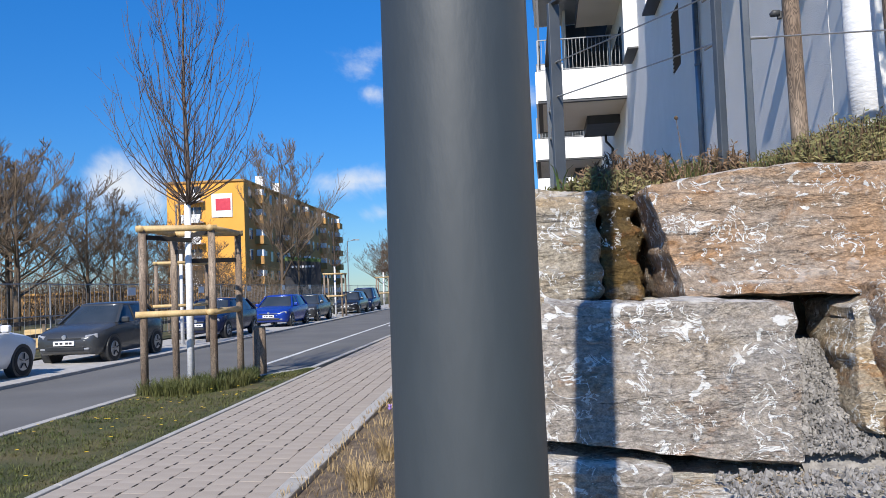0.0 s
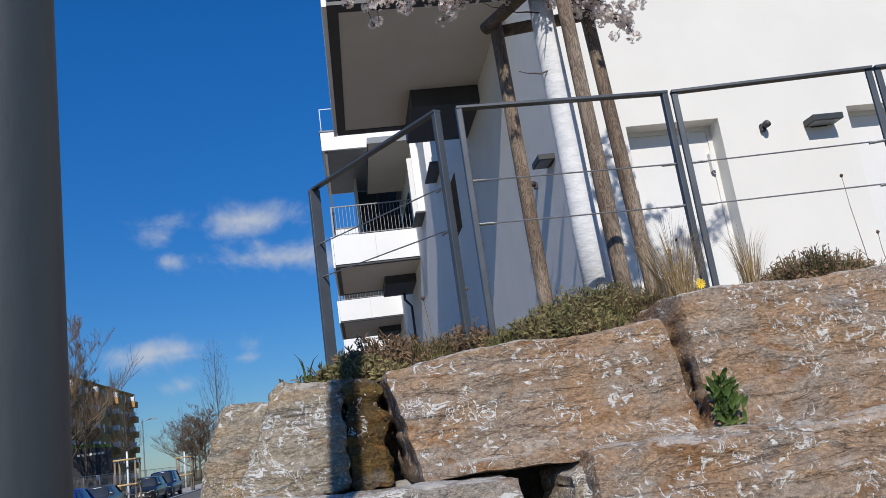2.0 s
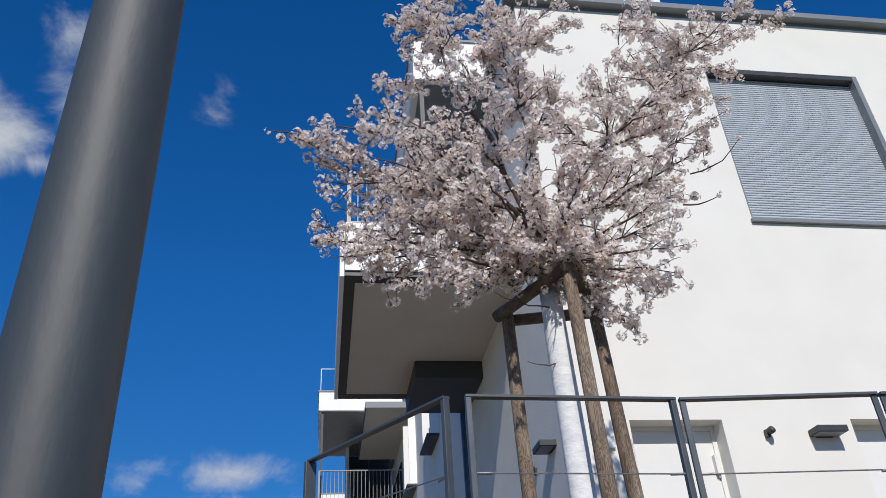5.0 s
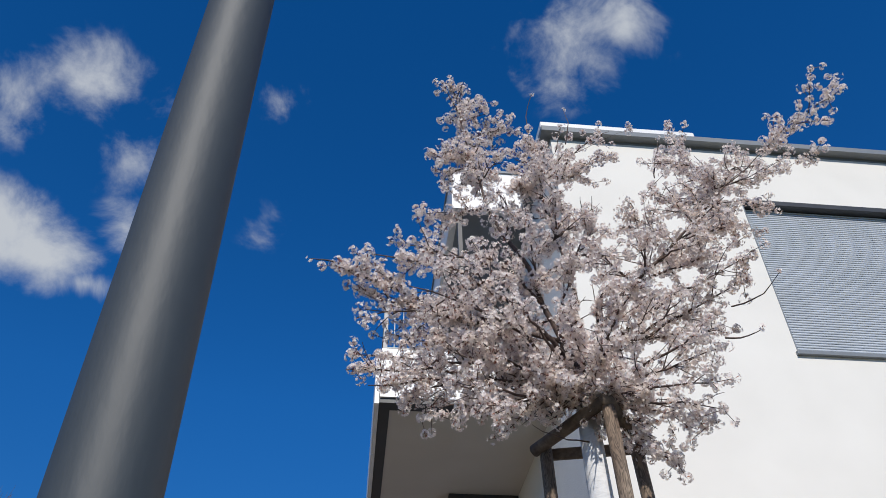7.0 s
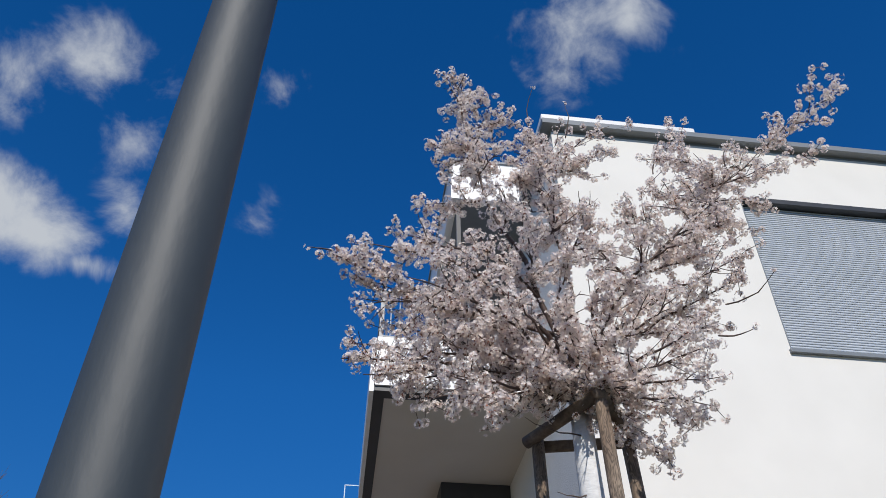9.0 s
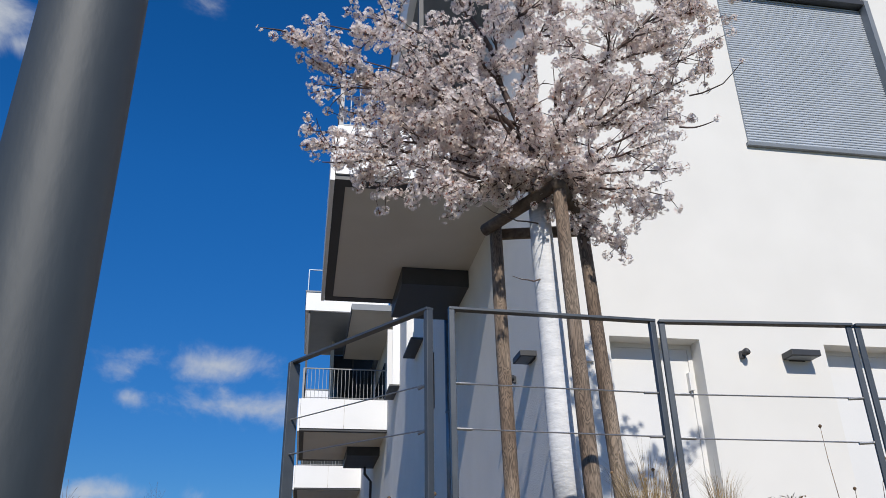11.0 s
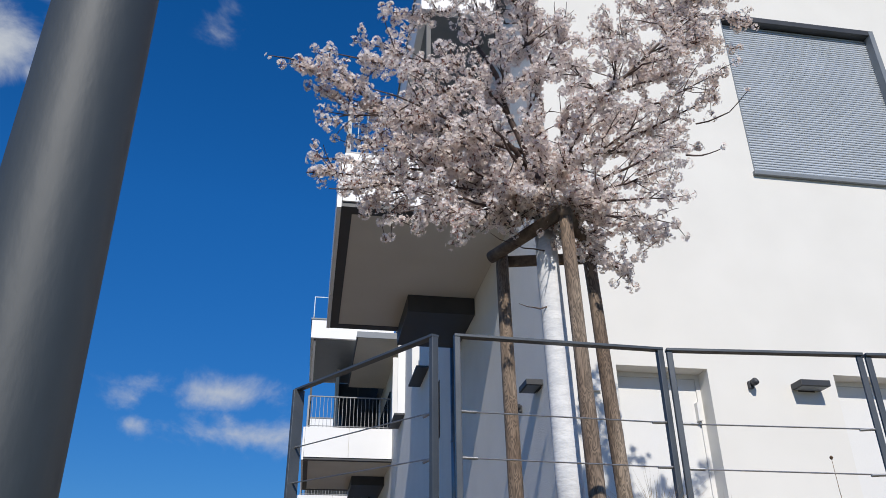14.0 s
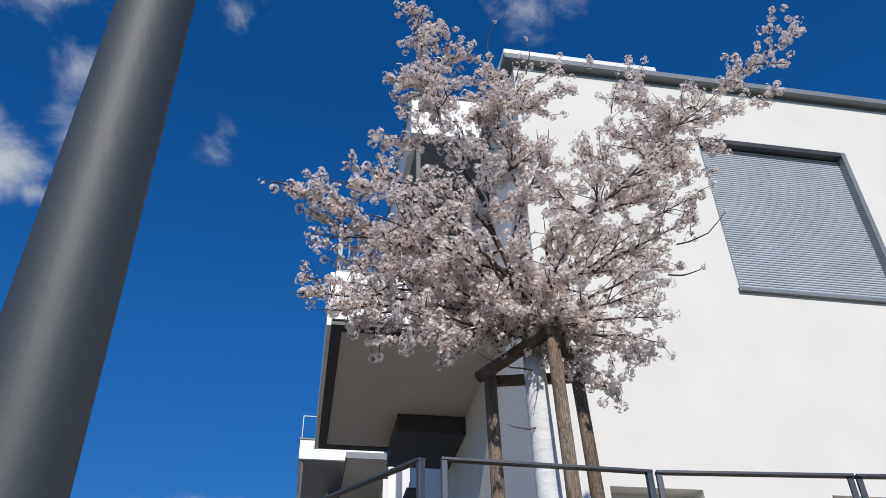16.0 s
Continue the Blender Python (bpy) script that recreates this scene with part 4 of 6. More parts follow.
def balcony(uo, v0, v1, zs, zp, zr, label, canopy=None, box=None, fine=True):
    """White parapet panels round a slab with a dark edge, steel rail, a dark box under it, and a canopy."""
    t = part("balcony", Build().box(uo + 0.02, -0.003, v0 + 0.02, v1 - 0.02, zs + 0.03, zs + 0.22), M["kerb"], house, label)
    part("soffit", Build().box(uo + 0.15, -0.004, v0 + 0.20, v1 - 0.2, zs + 0.012, zs + 0.034), M["soffit"], t, "beige rendered soffit")
    e = Build()
    e.box(uo, uo + 0.15, v0, v1, zs, zs + 0.07)
    e.box(uo + 0.15, -0.004, v0, v0 + 0.2, zs, zs + 0.07)
    e.box(uo + 0.15, -0.004, v1 - 0.2, v1, zs, zs + 0.07)
    part("edge_frame", e, M["anthracite"], t, "dark metal edge under the slab")
    nu = 2
    w = (-uo) / nu
    for k in range(nu):
        part("panel", Build().box(uo + k * w + 0.006, uo + (k + 1) * w - 0.006, v0 - 0.03, v0 + 0.005, zs + 0.075, zp), M["panel_white"], t)
        part("panel", Build().box(uo + k * w + 0.006, uo + (k + 1) * w - 0.006, v1 - 0.005, v1 + 0.03, zs + 0.075, zp), M["panel_white"], t)
    nv = 3
    w = (v1 - v0) / nv
    for k in range(nv):
        part("panel", Build().box(uo - 0.065, uo - 0.003, v0 + k * w + 0.006, v0 + (k + 1) * w - 0.006, zs - 0.01, zp), M["panel_white"], t)
    part("inner_parapet", Build().box(uo + 0.006, -0.004, v0 + 0.006, v0 + 0.1, zs + 0.222, zp - 0.01).box(uo + 0.006, uo + 0.1, v0 + 0.1, v1 - 0.1, zs + 0.222, zp - 0.01), M["soffit"], t)
    # rail
    r = Build()
    corners = [(-0.05, v0 + 0.05), (uo + 0.05, v0 + 0.05), (uo + 0.05, v1 - 0.05)]
    for (ua, va), (ub, vb) in zip(corners, corners[1:]):
        r.beam((ua, va, zr), (ub, vb, zr), 0.05, 0.03)
        r.beam((ua, va, zp + 0.06), (ub, vb, zp + 0.06), 0.03, 0.02)
    rail = part("balcony_rail", r, M["rail_light"], t, "grey steel balcony rail")
    part("rail_post", Build().box(uo + 0.02, uo + 0.08, v0 + 0.02, v0 + 0.12, zp, zr), M["rail_light"], rail)
    part("rail_post", Build().box(uo + 0.02, uo + 0.08, v1 - 0.12, v1 - 0.02, zp, zr), M["rail_light"], rail)
    for (ua, va), (ub, vb) in zip(corners, corners[1:]):
        L = math.hypot(ub - ua, vb - va)
        n = int(L / 0.125)
        for k in range(1, n):
            f = k / n
            part("bar", Build().box(ua + (ub - ua) * f - 0.007, ua + (ub - ua) * f + 0.007, va + (vb - va) * f - 0.007, va + (vb - va) * f + 0.007, zp, zr - 0.01), M["rail_light"], rail)
    if box:
        b0, b1 = box
        part("hanging_box", Build().box(-1.16, -0.005, b0, b1, zs - 0.30, zs + 0.011), M["anthracite"], t, "anthracite box under the soffit", bevel=0.004)
        if v0 > 10:
            part("downpipe", Build().tube([(-0.35, b1 - 0.3, zs - 0.3), (-0.35, b1 - 0.3, zs - 0.55), (-0.10, b1 - 0.1, zs - 0.8), (-0.10, b1 - 0.1, 2.0)], 0.05, 10), M["anthracite"], t, smooth=True)
    if canopy:
        cu, c0, c1 = canopy
        c = part("canopy", Build().box(cu, -0.004, v0 + 0.15, v1 - 0.1, c0 + 0.02, c1), M["panel_white"], t, "white canopy over the balcony")
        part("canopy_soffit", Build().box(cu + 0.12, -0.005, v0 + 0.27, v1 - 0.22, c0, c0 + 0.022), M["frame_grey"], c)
        part("canopy_trim", Build().box(cu - 0.03, -0.004, v0 + 0.12, v1 - 0.07, c1, c1 + 0.05), M["frame_grey"], c)
        part("column", Build().box(cu + 0.10, cu + 0.17, v0 + 0.25, v0 + 0.33, zs + 0.222, c0), M["anthracite"], t)
        part("balcony_door", Build().box(-0.05, -0.004, v0 + 0.8, v1 - 0.8, zs + 0.24, zs + 2.6), M["glass"], t, "dark balcony door glazing")
    return t


balcony(-2.42, 1.64, 6.15, 7.23, 8.09, 8.93, "white panelled balcony with steel rail on the grey wall", (-1.32, 11.15, 12.1), (4.45, 6.1))
balcony(-2.86, 18.1, 23.4, 7.4, 8.45, 9.5, "white panelled balcony with steel rail further along the wall", (-2.9, 11.6, 12.3), (20.6, 23.2))
balcony(-3.05, 30.0, 36.4, 7.3, 8.37, 9.4, "white panelled balcony with steel rail further along the wall", (-2.9, 11.3, 12.0), (33.0, 36.2))
balcony(-3.1, 44.0, 50.0, 7.2, 8.3, 9.3, "white panelled balcony at the far end of the wall", (-2.9, 11.3, 12.0), (47.0, 49.8))
# recessed dark loggia behind the second balcony
lg = part("loggia_glazing", Build().box(-1.75, -0.06, 23.25, 23.35, 7.62, 11.6), M["glass"], house, "dark loggia glazing")
part("mullion", Build().box(-0.95, -0.88, 23.18, 23.25, 7.62, 11.6), M["anthracite"], lg)
part("partition", Build().box(-1.85, -1.75, 21.5, 23.4, 7.62, 11.6), M["soffit"], house, "pale loggia partition")
lower = part("canopy", Build().box(-1.39, -0.004, 15.9, 21.2, 10.82, 10.98), M["soffit"], house, "lower grey canopy beside the wall")
part("canopy_trim", Build().box(-1.42, -0.004, 15.86, 15.9, 10.80, 11.0), M["frame_grey"], lower)
part("canopy_trim", Build().box(-1.42, -1.39, 15.9, 21.2, 10.80, 11.0), M["anthracite"], lower)
guard = Build()
for p, q in (((-2.85, 18.35), (-2.1, 18.35)), ((-2.85, 18.35), (-2.85, 20.5))):
    guard.beam((*p, 13.2), (*q, 13.2), 0.03, 0.03)
for p in ((-2.85, 18.35), (-2.1, 18.35), (-2.85, 20.5)):
    guard.beam((*p, 12.34), (*p, 13.2), 0.03, 0.03, (0, 1, 0))
part("roof_guard", guard, M["zinc"], house, "thin steel guard rail on the canopy")


# ---- cherry tree in blossom, with its stakes ----
def curve_points(a, c, n, sag, rng):
    """A gently wandering line from a to c."""
    a, c = Vector(a), Vector(c)
    d = c - a
    side = Vector((rng.uniform(-1, 1), rng.uniform(-1, 1), rng.uniform(-0.4, 0.4))) * d.length * 0.10
    pts = []
    for i in range(n + 1):
        f = i / n
        p = a + d * f + side * math.sin(f * math.pi) + Vector((0, 0, sag * d.length * math.sin(f * math.pi)))
        if 0 < i < n:
            p += Vector((rng.uniform(-1, 1), rng.uniform(-1, 1), rng.uniform(-1, 1))) * d.length * 0.018
        pts.append(p)
    return pts


def flower_cluster(bl, cx, centre, radius, count, rng):
    """Small five-petalled flowers turned outward round a bud cluster."""
    for k in range(count):
        o = Vector((rng.gauss(0, 1), rng.gauss(0, 1), rng.gauss(0, 1)))
        o.normalize()
        p = centre + o * radius * rng.uniform(0.55, 1.0)
        u = o.orthogonal().normalized()
        w = o.cross(u)
        r = rng.uniform(0.0125, 0.0170)
        tilt = rng.uniform(0.15, 0.6)
        ph = rng.uniform(0, 6.28)
        n0 = len(bl.v)
        bl.v.append(tuple(p))
        for i in range(5):
            a = ph + i * 2 * math.pi / 5
            e1 = u * math.cos(a - 0.52) + w * math.sin(a - 0.52)
            e2 = u * math.cos(a) + w * math.sin(a)
            e3 = u * math.cos(a + 0.52) + w * math.sin(a + 0.52)
            n = len(bl.v)
            bl.v += [tuple(p + e1 * r * 0.72 + o * r * tilt * 0.7), tuple(p + e2 * r + o * r * tilt), tuple(p + e3 * r * 0.72 + o * r * tilt * 0.7)]
            bl.f.append((n0, n, n + 1, n + 2))
        if rng.random() < 0.45:
            q = p - o * radius * 0.5
            n = len(cx.v)
            s = u * 0.006
            cx.v += [tuple(centre), tuple(p - o * 0.002 + s), tuple(p - o * 0.002 - s)]
            cx.f.append((n, n + 1, n + 2))


rng = random.Random(21)
cherry = thing("cherry_tree", pose(1.99, 4.15, 2.2), "young cherry tree in full pale pink blossom with whitewashed trunk", "tree")
O = Vector((1.99, 4.15, 2.2))
trunk_pts = [Vector(p) - O for p in ((1.93, 4.15, 2.15), (1.912, 4.15, 2.7), (1.90, 4.15, 3.3), (1.89, 4.15, 3.9), (1.883, 4.15, 4.4))]
part("trunk", Build().tube(trunk_pts, [0.086, 0.080, 0.077, 0.075, 0.070], 20, wobble=0.12), M["limewash"], cherry, "whitewashed lower trunk", smooth=True)
FORK = Vector((1.883, 4.15, 4.38))
LOW_LIMBS = [(0.15, 4.0, 5.27), (0.33, 4.2, 5.25), (0.34, 4.1, 4.91), (0.33, 4.2, 4.68), (0.29, 4.0, 4.43), (0.43, 3.9, 4.27), (0.66, 4.1, 4.33), (0.83, 3.8, 4.09), (1.04, 3.7, 4.02), (0.56, 4.3, 5.81), (0.84, 4.4, 6.18), (0.37, 3.8, 5.23), (0.56, 4.4, 5.02), (0.78, 4.5, 4.82), (0.86, 3.6, 4.14), (0.62, 3.6, 4.82), (0.89, 3.9, 4.89), (0.64, 4.0, 4.94), (1.38, 3.9, 4.34), (1.26, 4.4, 4.81), (1.47, 4.5, 5.19), (0.96, 3.7, 4.54)]
TALL_LIMBS = [(0.88, 4.2, 6.73), (0.99, 4.4, 6.68), (1.03, 4.1, 7.61), (1.24, 4.3, 7.7), (1.33, 4.0, 7.22), (1.23, 4.5, 7.52), (0.97, 4.0, 6.66), (1.66, 4.2, 7.17), (1.36, 3.9, 6.42), (1.31, 4.5, 6.69), (1.46, 4.6, 6.33), (1.9, 4.4, 7.29), (2.14, 4.2, 7.22), (1.78, 3.8, 6.19), (2.23, 4.1, 6.79), (1.44, 3.6, 5.52), (2.04, 4.5, 6.32), (2.04, 3.8, 5.8), (1.31, 3.6, 4.81), (1.56, 3.5, 4.68), (1.94, 3.6, 4.98), (1.42, 3.6, 4.35), (1.08, 3.8, 5.38), (2.61, 4.5, 6.08)]
WALL_LIMBS = [(2.67, 4.0, 7.17), (2.95, 3.9, 7.14), (2.53, 4.2, 7.02), (2.5, 3.8, 6.11), (3.09, 4.2, 6.97), (2.9, 3.6, 6.16), (3.27, 3.5, 6.32), (4.07, 3.15, 7.0), (3.7, 3.3, 6.64), (3.72, 3.3, 6.27), (3.44, 3.4, 6.11), (3.31, 3.5, 5.82), (3.08, 3.6, 5.65), (2.94, 3.4, 5.19), (2.9, 3.5, 5.04), (3.1, 4.2, 5.71), (3.25, 4.4, 6.41), (2.57, 3.4, 4.59), (2.64, 3.6, 4.56), (2.7, 4.0, 4.98), (2.69, 4.3, 5.4), (2.48, 3.4, 4.18), (2.46, 3.5, 4.04), (2.47, 3.9, 4.19), (2.31, 3.9, 3.88), (2.26, 4.0, 4.07), (2.06, 3.7, 4.2), (1.89, 3.5, 4.46), (1.74, 3.6, 4.19), (1.56, 3.55, 4.18)]
FILL_LIMBS = [(1.22, 4.0, 6.5), (1.44, 4.3, 6.61), (1.6, 4.4, 7.15), (1.14, 4.1, 6.36), (1.7, 4.0, 6.55), (2.04, 4.5, 7.26), (2.28, 3.9, 5.93), (2.31, 3.6, 5.49), (2.83, 3.9, 6.14), (2.72, 3.6, 5.44), (2.83, 4.2, 5.79), (3.2, 3.9, 6.07), (2.34, 4.3, 6.73), (1.85, 4.2, 6.28), (1.76, 3.7, 5.24), (1.63, 4.2, 6.51), (2.12, 3.5, 4.92), (2.42, 3.5, 4.87), (3.42, 4.0, 6.53), (3.36, 3.8, 5.82), (1.33, 4.3, 6.92), (1.32, 3.7, 5.83), (2.84, 3.6, 5.4), (1.79, 4.6, 6.05), (1.28, 4.0, 5.32), (2.81, 4.0, 6.78), (3.08, 4.1, 6.44),
              (1.79, 4.30, 6.02), (1.91, 4.10, 6.27), (1.81, 3.90, 5.45), (2.16, 4.30, 6.19), (2.20, 4.00, 6.17), (2.26, 4.20, 5.78), (2.31, 3.90, 5.83), (1.86, 3.80, 5.03), (2.42, 4.20, 5.58), (1.57, 4.00, 5.28), (2.24, 4.30, 5.29), (1.96, 4.50, 6.56), (1.95, 3.70, 5.47), (1.59, 4.20, 6.46)]
STEMS = [[(1.885, 4.17, 4.62), (1.84, 4.18, 4.85), (1.95, 4.2, 5.26), (1.93, 4.25, 5.78), (1.77, 4.25, 6.58)],
         [(1.93, 4.14, 4.55), (2.01, 4.1, 4.75), (2.15, 4.0, 5.16), (2.48, 3.85, 5.46), (3.03, 3.55, 6.04)],
         [(1.83, 4.14, 4.6), (1.76, 4.12, 4.86), (1.56, 4.05, 5.45), (1.28, 4.05, 6.04), (1.13, 4.15, 7.17)]]
limbs, twigs, bl, cx = [], Build(), Build(), Build()


def blossom_string(pts, f0, rng, step=0.096, fat=1.0):
    """Flower clusters strung along a branch: on the wood itself and on short spurs."""
    n = len(pts) - 1
    length = sum((q - p).length for p, q in zip(pts, pts[1:]))
    for s in range(int(length * (1 - f0) / step) + 1):
        f = min(0.999, f0 + (1 - f0) * (s + rng.random()) * step / max(0.01, length * (1 - f0)))
        i = min(n - 1, int(f * n))
        p = pts[i].lerp(pts[i + 1], f * n - i)
        if noise.noise(p * 4.6) < -0.22 and rng.random() < 0.85:
            continue
        flower_cluster(bl, cx, p - O, rng.uniform(0.030, 0.048) * fat, rng.randint(13, 19), rng)
        if rng.random() < 0.68:
            d = Vector((rng.gauss(0, 1), rng.gauss(0, 1), rng.gauss(0.1, 0.9))).normalized()
            q = p + d * rng.uniform(0.06, 0.13)
            twigs.tube([p - O, q - O], [0.0032, 0.002], 3, caps=False)
            flower_cluster(bl, cx, q - O, rng.uniform(0.026, 0.043) * fat, rng.randint(10, 16), rng)


nodes = []
for line in STEMS:
    line = [FORK] + [Vector(p) for p in line]
    pts = []
    for p, q in zip(line, line[1:]):
        for i in range(4):
            pts.append(p.lerp(q, i / 4) + Vector((rng.uniform(-1, 1), rng.uniform(-1, 1), 0)) * 0.012)
    pts.append(line[-1])
    n = len(pts) - 1
    radii = [0.036 * (1 - 0.85 * i / n) for i in range(n + 1)]
    limbs.append(Build().tube([p - O for p in pts], radii, 9))
    nodes += [(p, radii[i]) for i, p in enumerate(pts)]
    blossom_string(pts[n // 3:], 0.1, rng, 0.09)
for x, y, z in LOW_LIMBS + TALL_LIMBS + WALL_LIMBS + FILL_LIMBS:
    tip = Vector((x, y, z))
    # leaves its stem where the way up to the tip is shortest
    start, rs = min(nodes, key=lambda k: (tip - k[0]).length + 1.6 * max(0.0, k[0].z + 0.30 * math.hypot(x - k[0].x, y - k[0].y) - z) + 0.1 * rng.random())
    pts = curve_points(start, tip, 9, 0.05 if z > 5.5 else 0.07, rng)
    L = (tip - start).length
    r0 = min(0.8 * rs, 0.007 + 0.008 * L)
    limbs.append(Build().tube([p - O for p in pts], [r0 * (1 - 0.84 * (i / 9)) for i in range(10)], 7))
    sparse = z > 6.75 and 1.9 < x < 3.0
    outer = x > 3.3
    blossom_string(pts, 0.12, rng, 0.095 if sparse else 0.070)
    for s in range(int(L * (2.0 if sparse else 2.4 if outer else 4.6)) + (1 if sparse or outer else 3)):
        f = rng.uniform(0.10, 0.92)
        i = min(8, int(f * 9))
        p0 = pts[i].lerp(pts[i + 1], f * 9 - i)
        along = (pts[i + 1] - pts[i]).normalized()
        out = Vector((rng.gauss(0, 1), rng.gauss(0, 1), rng.gauss(0.1, 0.75))).normalized()
        d = (along * 0.9 + out * 0.8).normalized()
        room = (tip - p0).length
        ln = min(rng.uniform(0.16, 0.46), 0.06 + room * 0.7)
        sp = curve_points(p0, p0 + d * ln, 5, 0.04, rng)
        twigs.tube([p - O for p in sp], [0.0066 * (1 - f * 0.4) * (1 - 0.6 * j / 5) for j in range(6)], 4, caps=False)
        blossom_string(sp, 0.12, rng, 0.074)
leader = Build().tube([p - O for p in (FORK - Vector((0, 0, 0.05)), FORK + Vector((0.0, 0, 0.12)), FORK + Vector((-0.01, 0.01, 0.30)))], [0.062, 0.05, 0.03], 12)
part("leader", leader, M["bark"], cherry, "dark brown bark of the upper stem", smooth=True)
for lb in limbs:
    part("limb", lb, M["bark"], cherry, smooth=True)
# two bare shoots reaching out of the crown, and the low bare ones on the stem
SHOOTS = (((2.65, 3.4, 4.73), (2.92, 3.2, 4.88)), ((2.54, 3.4, 4.48), (2.67, 3.2, 4.42)), ((0.15, 4.0, 5.3), (-0.02, 3.95, 5.26)), ((1.75, 4.2, 7.2), (1.84, 4.2, 7.78)), ((2.09, 4.2, 7.1), (2.13, 4.2, 7.6)), ((2.68, 3.9, 6.44), (2.82, 3.9, 6.96)))
BARE = (((1.87, 4.12, 3.72), (1.637, 4.05, 3.69)), ((1.86, 4.1, 4.1), (1.44, 3.95, 4.11)))
for a, c in SHOOTS + BARE:
    sp = curve_points(a, c, 5, -0.08, rng)
    twigs.tube([p - O for p in sp], [0.006, 0.0055, 0.005, 0.004, 0.003, 0.002], 4)
for a, c in SHOOTS:
    flower_cluster(bl, cx, Vector(c) - O, 0.022, 5, rng)
part("twig_work", twigs, M["bark"], cherry, "thin dark twigs", kind="stuff")
part("blossom", bl, M["blossom"], cherry, "clusters of pale pink blossom", kind="stuff")
part("bud_stalk", cx, M["calyx"], cherry, "small reddish bud stalks", kind="stuff")

support = thing("tree_stakes", pose(1.98, 4.15, 2.2), "three weathered round timber stakes with dark cross rails round the cherry", "tree support")
S3 = {"l": ((1.70, 4.43), (1.672, 4.43)), "m": ((1.978, 3.88), (1.93, 3.88)), "r": ((2.305, 4.2), (2.205, 4.2))}
for k, top in (("l", 4.27), ("m", 4.27), ("r", 4.24)):
    (xa, ya), (xb, yb) = S3[k]
    pts = [Vector((xa + (xb - xa) * f, ya + (yb - ya) * f, 2.0 + (top - 2.0) * f)) - O for f in (0, 0.2, 0.4, 0.6, 0.8, 1.0)]
    part("stake", Build().tube(pts, [0.047, 0.046, 0.045, 0.044, 0.043, 0.042], 14, wobble=0.12), M["wood_old"], support, smooth=True)
for a, c in (((1.605, 4.46, 4.205), (1.925, 3.85, 4.275)), ((1.90, 3.83, 4.27), (2.27, 4.24, 4.14))):
    a, c = Vector(a) - O, Vector(c) - O
    part("cross_rail", Build().tube([a, a.lerp(c, 0.5), c], [0.042, 0.043, 0.041], 14, wobble=0.1), M["wood_dark"], support, "dark weathered half log", smooth=True)
part("cross_rail", Build().beam(Vector((1.66, 4.49, 4.19)) - O, Vector((2.27, 4.26, 4.17)) - O, 0.04, 0.075), M["wood_dark"], support, "dark weathered timber rail", bevel=0.008)


# ---- plants on the terrace and in the wall ----
def blades(build, x, y, z, n, height, spread, lean, width, rng, dirx=0.0):
    """Narrow bent blades rising from one tuft."""
    for k in range(n):
        a = rng.uniform(0, 6.283)
        h = height * rng.uniform(0.55, 1.1)
        r = spread * math.sqrt(rng.random())
        p0 = Vector((x + r * math.cos(a), y + r * math.sin(a), z))
        b = a + rng.uniform(-0.6, 0.6)
        l = h * lean * rng.uniform(0.3, 1.2)
        d = Vector((math.cos(b) * l + dirx * h, math.sin(b) * l, 0))
        s = Vector((-math.sin(b), math.cos(b), 0)) * width
        pts = [p0, p0 + d * 0.15 + Vector((0, 0, h * 0.45)), p0 + d * 0.5 + Vector((0, 0, h * 0.8)), p0 + d + Vector((0, 0, h * 0.97))]
        n0 = len(build.v)
        for i, q in enumerate(pts):
            w = (1.0, 0.85, 0.55, 0.08)[i]
            build.v += [tuple(q + s * w), tuple(q - s * w)]
        for i in range(3):
            build.f.append((n0 + 2 * i, n0 + 2 * i + 1, n0 + 2 * i + 3, n0 + 2 * i + 2))


def tuft(name, x, y, z, n, height, spread, lean, width, mat, label, seed):
    r = random.Random(seed)
    b = Build()
    blades(b, 0, 0, 0, n, height, spread, lean, width, r)
    ob = part(name, b, mat)
    ob.matrix_basis = pose(x, y, z)
    return tagged(ob, label, "grass")


def shrub(name, x, y, z, rx, ry, h, n, mat, mat2, label, seed, leaf=0.031):
    """A low cushion: many upright sprigs with tiny leaves, over a dense dark base."""
    r = random.Random(seed)
    t = thing(name, pose(x, y, z), label, "shrub")
    st, lf = Build(), Build()
    for k in range(n):
        a, q = r.uniform(0, 6.283), math.sqrt(r.random())
        px, py = rx * q * math.cos(a), ry * q * math.sin(a)
        hh = h * (1 - 0.55 * q * q) * r.uniform(0.65, 1.1)
        top = Vector((px * 1.15 + r.gauss(0, 0.02), py * 1.15 + r.gauss(0, 0.02), hh))
        base = Vector((px * 0.85, py * 0.85, -0.03))
        st.tube([base, base.lerp(top, 1.03)], [0.003, 0.002], 3, caps=False)
        for j in range(16):
            f = r.uniform(0.25, 1.05)
            p = base.lerp(top, f)
            d = Vector((r.gauss(0, 1), r.gauss(0, 1), r.gauss(0.7, 0.6))).normalized()
            s = d.orthogonal().normalized() * leaf * 0.15
            e = d * leaf * r.uniform(0.6, 1.2)
            m = len(lf.v)
            lf.v += [tuple(p), tuple(p + e * 0.5 + s), tuple(p + e), tuple(p + e * 0.5 - s)]
            lf.f.append((m, m + 1, m + 2, m + 3))
    part("stem_work", st, mat2, t, kind="stuff")
    part("foliage", lf, mat, t, kind="stuff")
    return t


